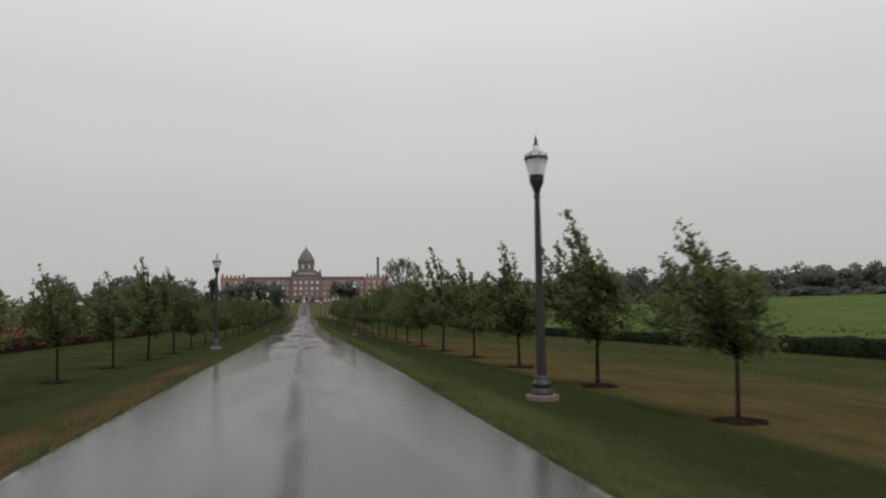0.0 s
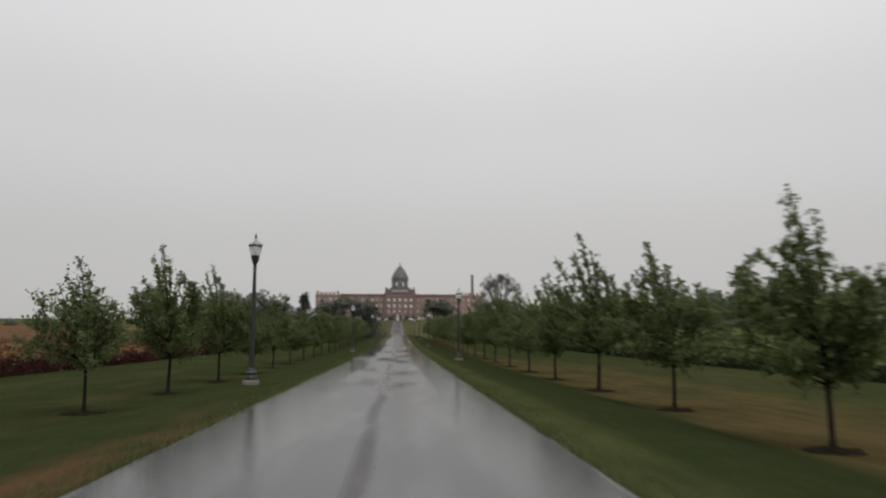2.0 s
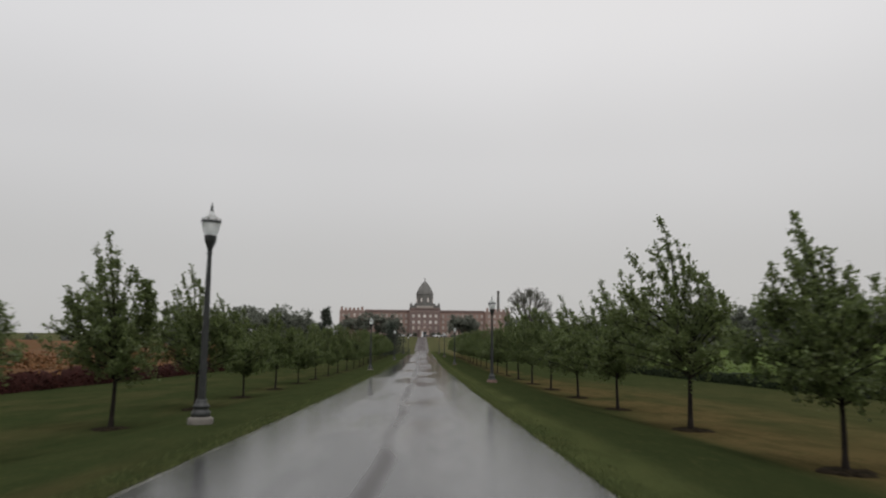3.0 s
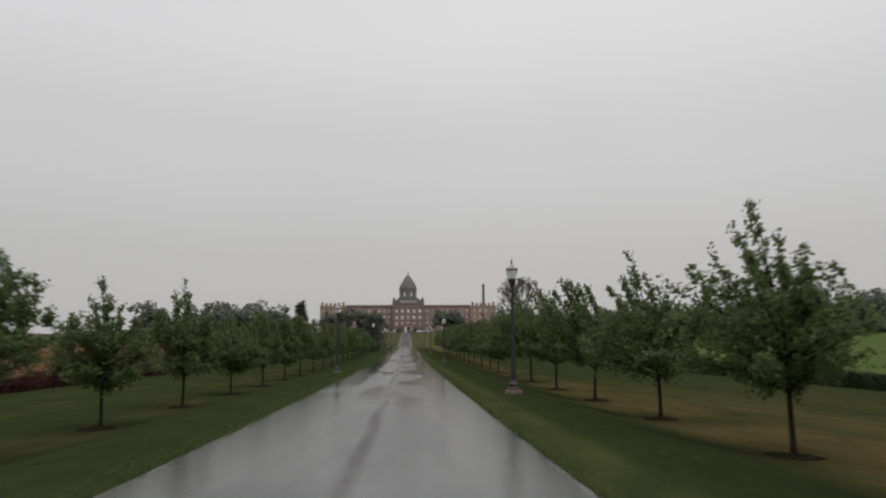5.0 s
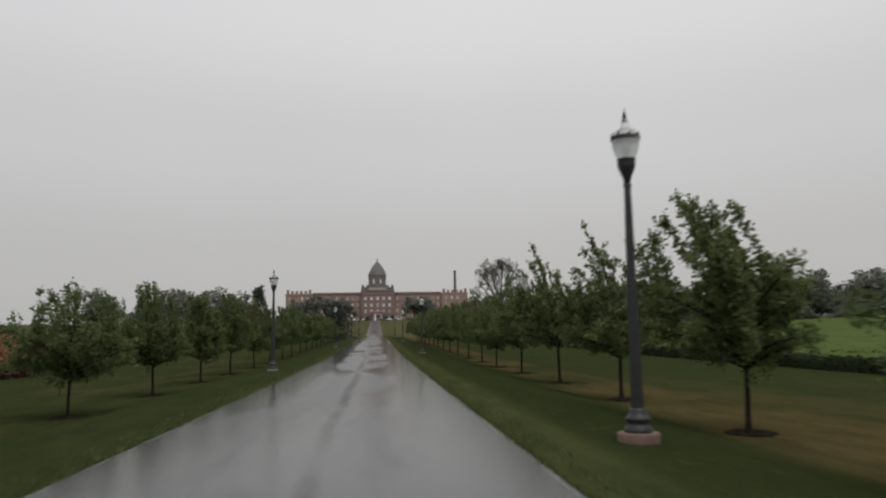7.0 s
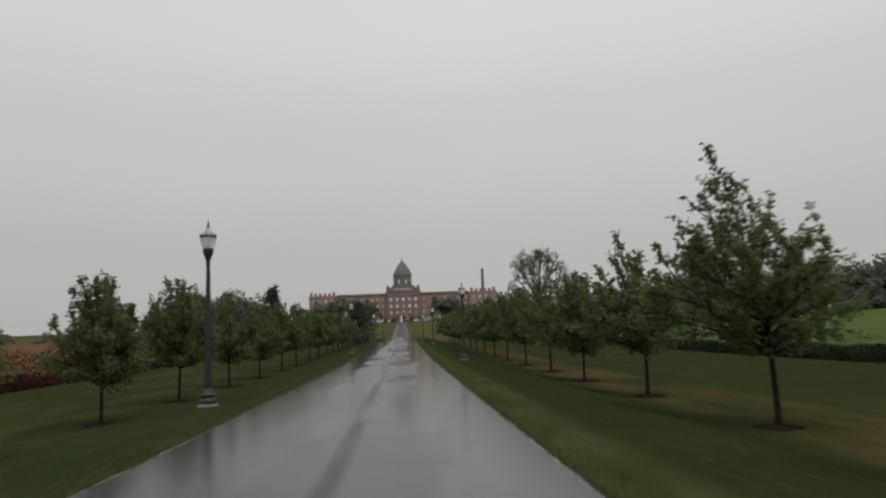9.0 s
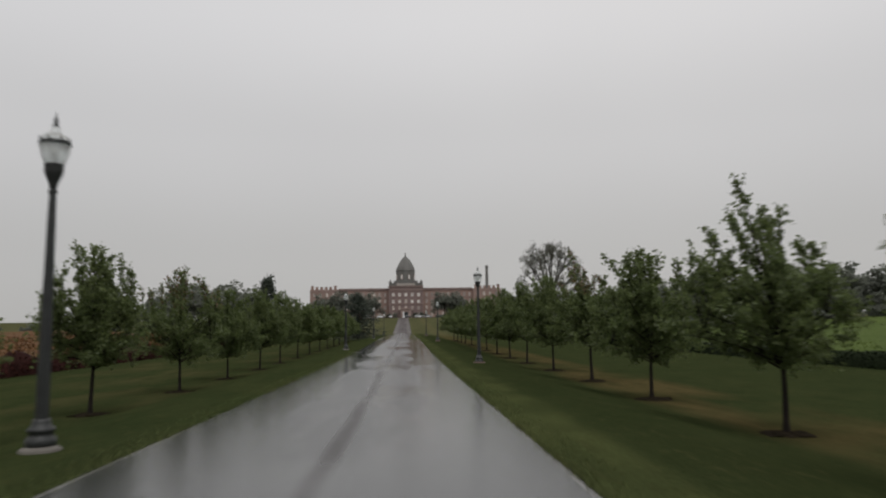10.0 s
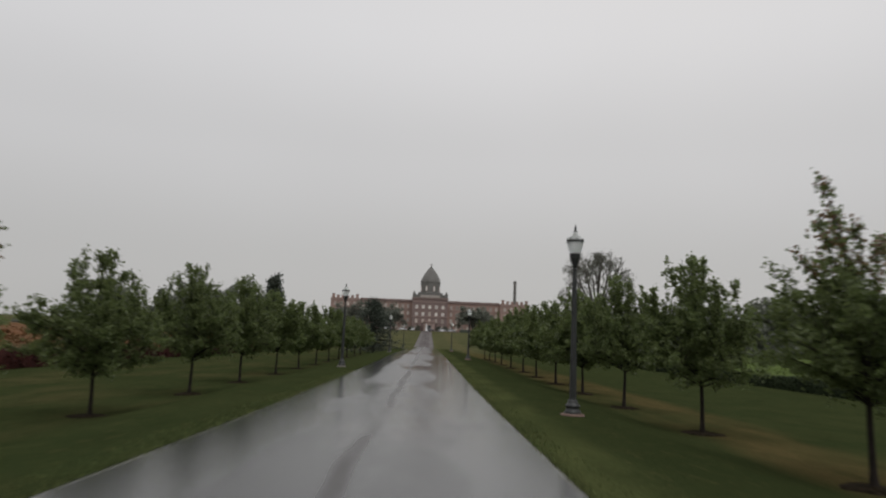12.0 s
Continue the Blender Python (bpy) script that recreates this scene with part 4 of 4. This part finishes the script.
def great_building():
    root = new("great_building")
    tagged(root, "long red-brick institution with pointed central dome and crenellated end blocks", "building")
    root.matrix_world = pose(0, 0, BASE_Z)
    bm = bmesh.new()
    box(bm, MID - 41, MID - 10, FRONT, FRONT + 15, -1.5, 17.0)
    part("left_wing", bm, M_BRICK, root)
    bm = bmesh.new()
    box(bm, MID + 10, MID + 41, FRONT, FRONT + 15, -1.5, 17.0)
    part("right_wing", bm, M_BRICK, root)
    bm = bmesh.new()
    box(bm, MID - 10.2, MID + 10.2, FRONT - 5, FRONT + 20, -1.5, 18.6)
    part("centre_block", bm, M_BRICK_DARK, root)
    for s in (-1, 1):
        x0, x1 = (MID - 57.5, MID - 41) if s < 0 else (MID + 41, MID + 57.5)
        bm = bmesh.new()
        box(bm, x0, x1, FRONT - 4, FRONT + 24, -1.5, 17.6)
        pav = part("end_block", bm, M_BRICK, root)
        for k in range(6):
            bm = bmesh.new()
            xm = x0 + (x1 - x0) * (k + 0.5) / 6
            tall = 2.0 if k in (0, 5) else 1.3
            box(bm, xm - 0.75, xm + 0.75, FRONT - 4.1, FRONT - 2.9, 17.6, 17.6 + tall)
            box(bm, xm - 0.9, xm + 0.9, FRONT - 4.25, FRONT - 2.75, 17.6 + tall, 17.85 + tall)
            part("merlon", bm, M_BRICK, pav)
        bm = bmesh.new()
        box(bm, x0 - 0.25, x1 + 0.25, FRONT - 4.3, FRONT - 3.7, 16.4, 17.0)
        part("string_course", bm, M_TRIM, pav)
        bm = bmesh.new()
        xa, xb = (MID - 40.8, MID - 10.4) if s < 0 else (MID + 10.4, MID + 40.8)
        box(bm, xa, xb, FRONT - 0.5, FRONT + 15.4, 17.0, 17.7)
        box(bm, xa, xb, FRONT + 0.6, FRONT + 14.4, 17.7, 18.3)
        part("wing_cornice", bm, M_TILE, root)
        bm = bmesh.new()
        box(bm, xa, xb, FRONT - 0.22, FRONT + 0.05, 12.3, 12.7)
        part("string_course", bm, M_TRIM, root)
        for row in range(4):
            for k in range(9):
                window(root, "plain", MID + s * (12.6 + 3.3 * k), FRONT - 0.02, 1.4 + 3.95 * row)
            for k in range(4):
                window(pav, "plain", x0 + 2.6 + 3.75 * k, FRONT - 4.02, 1.4 + 3.95 * row)
    # centre block: storeys of large windows, stepped parapet
    for row, kind in ((0, "plain"), (1, "plain"), (2, "bright"), (3, "bright")):
        for k in range(5):
            if row == 0 and k in (1, 2, 3):
                continue
            window(root, "plain" if row == 2 and k == 2 else kind, MID - 7.6 + 3.8 * k, FRONT - 5.02, (1.2, 4.9, 9.0, 13.1)[row])
    bm = bmesh.new()
    for z in (8.1, 16.6):
        box(bm, MID - 10.45, MID + 10.45, FRONT - 5.3, FRONT - 4.9, z, z + 0.4)
    part("string_course", bm, M_TRIM, root)
    bm = bmesh.new()
    box(bm, MID - 10.6, MID + 10.6, FRONT - 5.4, FRONT + 20.4, 18.6, 19.4)
    part("cornice", bm, M_TILE, root)
    bm = bmesh.new()
    box(bm, MID - 8.6, MID + 8.6, FRONT - 3.5, FRONT + 18, 19.4, 21.2)
    box(bm, MID - 7.2, MID + 7.2, FRONT - 2.4, FRONT + 17, 21.2, 22.6)
    part("parapet", bm, M_SLATE, root)
    bm = bmesh.new()
    box(bm, MID - 5.6, MID + 5.6, FRONT - 3.75, FRONT - 3.4, 19.6, 21.0)
    part("inscription_panel", bm, M_STONE, root)
    for sx in (-1, 1):
        bm = bmesh.new()
        box(bm, MID + sx * 9.3 - 0.9, MID + sx * 9.3 + 0.9, FRONT - 5.2, FRONT - 3.4, 19.4, 21.6)
        bmesh.ops.create_cone(bm, segments=8, radius1=1.0, radius2=0.05, depth=1.6, matrix=Matrix.Translation((MID + sx * 9.3, FRONT - 4.3, 22.4)))
        part("pinnacle", bm, M_SLATE, root)
    bm = bmesh.new()
    box(bm, MID - 3.2, MID + 3.2, FRONT - 8.5, FRONT - 5, -1.5, 5.2)
    box(bm, MID - 3.6, MID + 3.6, FRONT - 8.9, FRONT - 5, 5.2, 5.8)
    porch = part("porch", bm, M_TRIM, root)
    bm = bmesh.new()
    box(bm, MID - 1.3, MID + 1.3, FRONT - 8.62, FRONT - 8.5, 0, 3.4)
    part("door", bm, M_DARKGLASS, porch)
    # dome on an eight-sided drum
    cx, cy = MID - 0.15, FRONT + 11.5
    prof = ((6.5, 22.4), (6.5, 23.2), (5.95, 23.4), (5.9, 29.4), (6.15, 29.6), (6.15, 30.0), (5.85, 30.2), (5.5, 31.4), (4.7, 33.0), (3.7, 34.8), (2.5, 36.6), (1.4, 38.0), (0.9, 38.4), (0.7, 38.6), (0.65, 39.0))
    dome = part("dome", turned("dome", prof, 16, M_SLATE), None, root, "grey-brown pointed dome on a tall drum")
    dome.matrix_basis = pose(cx, cy, 0, 0, 0, 11.25)
    for k in range(8):
        a = math.pi / 4 * k
        wv = part("window", WIN["arched"][0], None, dome)
        b = a + math.radians(11.25)
        wv.matrix_basis = pose(5.86 * math.sin(b), -5.86 * math.cos(b), 24.4, 0, 0, 45 * k + 11.25) @ Matrix.Diagonal((0.62, 1, 1, 1))
        part("pane", WIN["arched"][1], None, wv)
        rib = part("rib", rib_mesh(prof[6:], a + math.pi / 8), None, dome)
    ball = part("finial_ball", turned("finial_ball", ((0.6, 38.9), (0.62, 39.1), (0.45, 39.3), (0.5, 39.5), (0.2, 39.8), (0.12, 39.9)), 10, M_SLATE), None, dome)
    bm = bmesh.new()
    box(bm, -0.16, 0.16, -0.16, 0.16, 39.8, 41.3)
    box(bm, -0.7, 0.7, -0.16, 0.16, 40.45, 40.75)
    cr = part("cross", bm, M_SLATE, dome)
    cr.matrix_basis = pose(0, 0, 0, 0, 0, -11.25)


def rib_mesh(prof, a):
    vs, fs = [], []
    tube(vs, fs, [Vector((r * math.cos(a), r * math.sin(a), z)) for r, z in prof[:-2]], [0.2] * (len(prof) - 2), 5)
    return mesh_of("rib", vs, fs, M_SLATE, True)


great_building()
stack = new("chimney_stack", turned("chimney_stack", ((1.2, -2), (1.15, 6), (0.95, 28), (0.85, 33.5), (1.05, 33.8), (1.05, 34.8), (0.85, 35.0), (0.8, 35.4)), 20, M_SLATE))
stack.matrix_world = pose(55.2, 557, 11.7)
tagged(stack, "tall slim dark brick chimney behind the building", "chimney")


# ---------------------------------------------------------------- parked cars and hedge before the building
def parked_car(x, y, turn, tint, label):
    root = new("parked_car")
    root.matrix_world = pose(x, y, road_z(y) + 0.06, 0, 0, turn)
    tagged(root, label, "car", "parked cars")
    prof = ((-2.2, 0.35), (-2.25, 0.75), (-1.9, 0.92), (-1.35, 1.0), (1.2, 0.98), (2.05, 0.85), (2.25, 0.6), (2.2, 0.32))
    cab = ((-1.75, 0.95), (-1.25, 1.42), (-0.2, 1.5), (0.55, 1.45), (1.25, 0.97))

    def extrude(name, ring, w0, w1):
        k = len(ring)
        vs = [(px, -w0 if pz < 1.05 else -w1, pz) for px, pz in ring] + [(px, w0 if pz < 1.05 else w1, pz) for px, pz in ring]
        fs = [tuple(range(k)), tuple(range(2 * k - 1, k - 1, -1))] + [(i, (i + 1) % k, (i + 1) % k + k, i + k)[::-1] for i in range(k)]
        return mesh_of(name, vs, fs)

    part("body", extrude("body", prof, 0.88, 0.88), tint, root)
    part("cabin_glass", extrude("cabin_glass", cab, 0.82, 0.62), M_DARKGLASS, root)
    bm = bmesh.new()
    box(bm, -1.3, 0.6, -0.6, 0.6, 1.43, 1.53)
    part("car_roof", bm, tint, root)
    for sx in (-1.4, 1.4):
        for sy in (-0.82, 0.82):
            w = part("wheel", turned("wheel", ((0.32, -0.1), (0.34, -0.06), (0.34, 0.06), (0.32, 0.1)), 16, M_RUBBER), None, root)
            w.matrix_basis = pose(sx, sy, 0.34, 90, 0, 0)


M_SILVER = material("silver_car_paint", (0.5, 0.52, 0.54), 0.3, 0.05, 1.0, 8.0, 0, coat=0.5)
M_RED = material("dark_car_paint", (0.06, 0.06, 0.07), 0.3, 0.05, 1.0, 8.0, 0, coat=0.5)
for x, y, turn, tint, label in ((-21.5, 489, 5, M_CAR, "white saloon car parked on the forecourt"), (-13.5, 489, 0, M_CAR, "white car parked on the forecourt"),
                                (-8.2, 490, 95, M_CAR, "white car parked nose-in on the forecourt"), (1.5, 489, 0, M_RED, "dark car parked before the entrance"),
                                (8.0, 488, 4, M_CAR, "white car parked beside the entrance"), (13.2, 488, 0, M_SILVER, "silver car parked on the forecourt")):
    parked_car(x, y, turn, tint, label)


def hedge(x0, x1, y, h, seed):
    rng = np.random.default_rng(seed)
    root = new("hedge")
    tagged(root, "low dark clipped hedge on the forecourt edge", "hedge")
    xs = np.linspace(x0, x1, 30)
    vs, fs = [], []
    for x in xs:
        for yy, zz in ((-0.7, 0), (-0.75, 0.5), (-0.5, 1.0), (0.5, 1.0), (0.75, 0.5), (0.7, 0)):
            vs.append((x, y + yy + 0.08 * rng.normal(), road_z(y) + zz * h + 0.06 * rng.normal()))
    for i in range(29):
        for k in range(5):
            fs.append((i * 6 + k, (i + 1) * 6 + k, (i + 1) * 6 + k + 1, i * 6 + k + 1))
    part("core", mesh_of("core", vs, fs, M_NEEDLE, True), None, root)
    c = [(rng.uniform(x0, x1), y + rng.uniform(-0.9, 0.9), road_z(y) + h * rng.uniform(0.1, 1.1)) for _ in range(900)]
    part("leaves", leaf_mesh("leaves", c, 0.35, rng, M_NEEDLE), None, root)


hedge(17, 38, 476, 1.4, 3)
statue = new("statue", turned("statue", ((0.75, -0.3), (0.75, 0.35), (0.55, 0.45), (0.5, 1.15), (0.6, 1.25), (0.38, 1.3), (0.42, 1.7), (0.36, 2.3), (0.42, 2.8), (0.22, 3.05), (0.17, 3.15), (0.23, 3.35), (0.12, 3.6)), 14, M_CAR))
statue.matrix_world = pose(-0.6, 485.5, road_z(485.5) + 0.06)
tagged(statue, "white statue on a stepped pedestal before the entrance", "statue")
for k, (x, w) in enumerate(((-9.5, 0.30), (-5.6, 0.24), (6.2, 0.26), (10.2, 0.30))):
    plant(WOOD[k % 4], "shrub", x, 507.5, 3.6 + 0.4 * (k % 2), w, k * 1.3, 15.0, "dense dark shrub at the foot of the facade", "shrubs before the facade", sink=0.4)["category"] = "shrub"


# ---------------------------------------------------------------- grass blades along the verges
def blades(seed, count, spans):
    rng = np.random.default_rng(seed)
    vs, fs = [], []
    for i in range(count):
        a, b = spans[rng.integers(len(spans))]
        x = a + (b - a) * rng.random() ** 2.2
        y = -6 + 130 * rng.random()
        z = land_z(x, y) + 0.01
        h = rng.uniform(0.04, 0.09)
        t = rng.uniform(0, 6.28)
        dx, dy = 0.006 * math.cos(t), 0.006 * math.sin(t)
        lx, ly = rng.normal() * 0.03, rng.normal() * 0.03
        k = len(vs)
        vs += [(x - dx, y - dy, z), (x + dx, y + dy, z), (x + lx, y + ly, z + h)]
        fs.append((k, k + 1, k + 2))
    return mesh_of("grass_blades", vs, fs, M_BLADE)


M_BLADE = material("grass_blade", (0.075, 0.098, 0.036), 0.9, 0.3, 0.4, 3.0, 0, second=(0.095, 0.105, 0.042), island=0.25, spec=0.05)
tagged(new("grass_blades", blades(6, 36000, ((ROAD_L + 0.05, ROAD_L - 0.45), (ROAD_R - 0.05, ROAD_R + 0.45)))), "short ragged grass blades along the edges of the drive", "grass", kind="stuff")
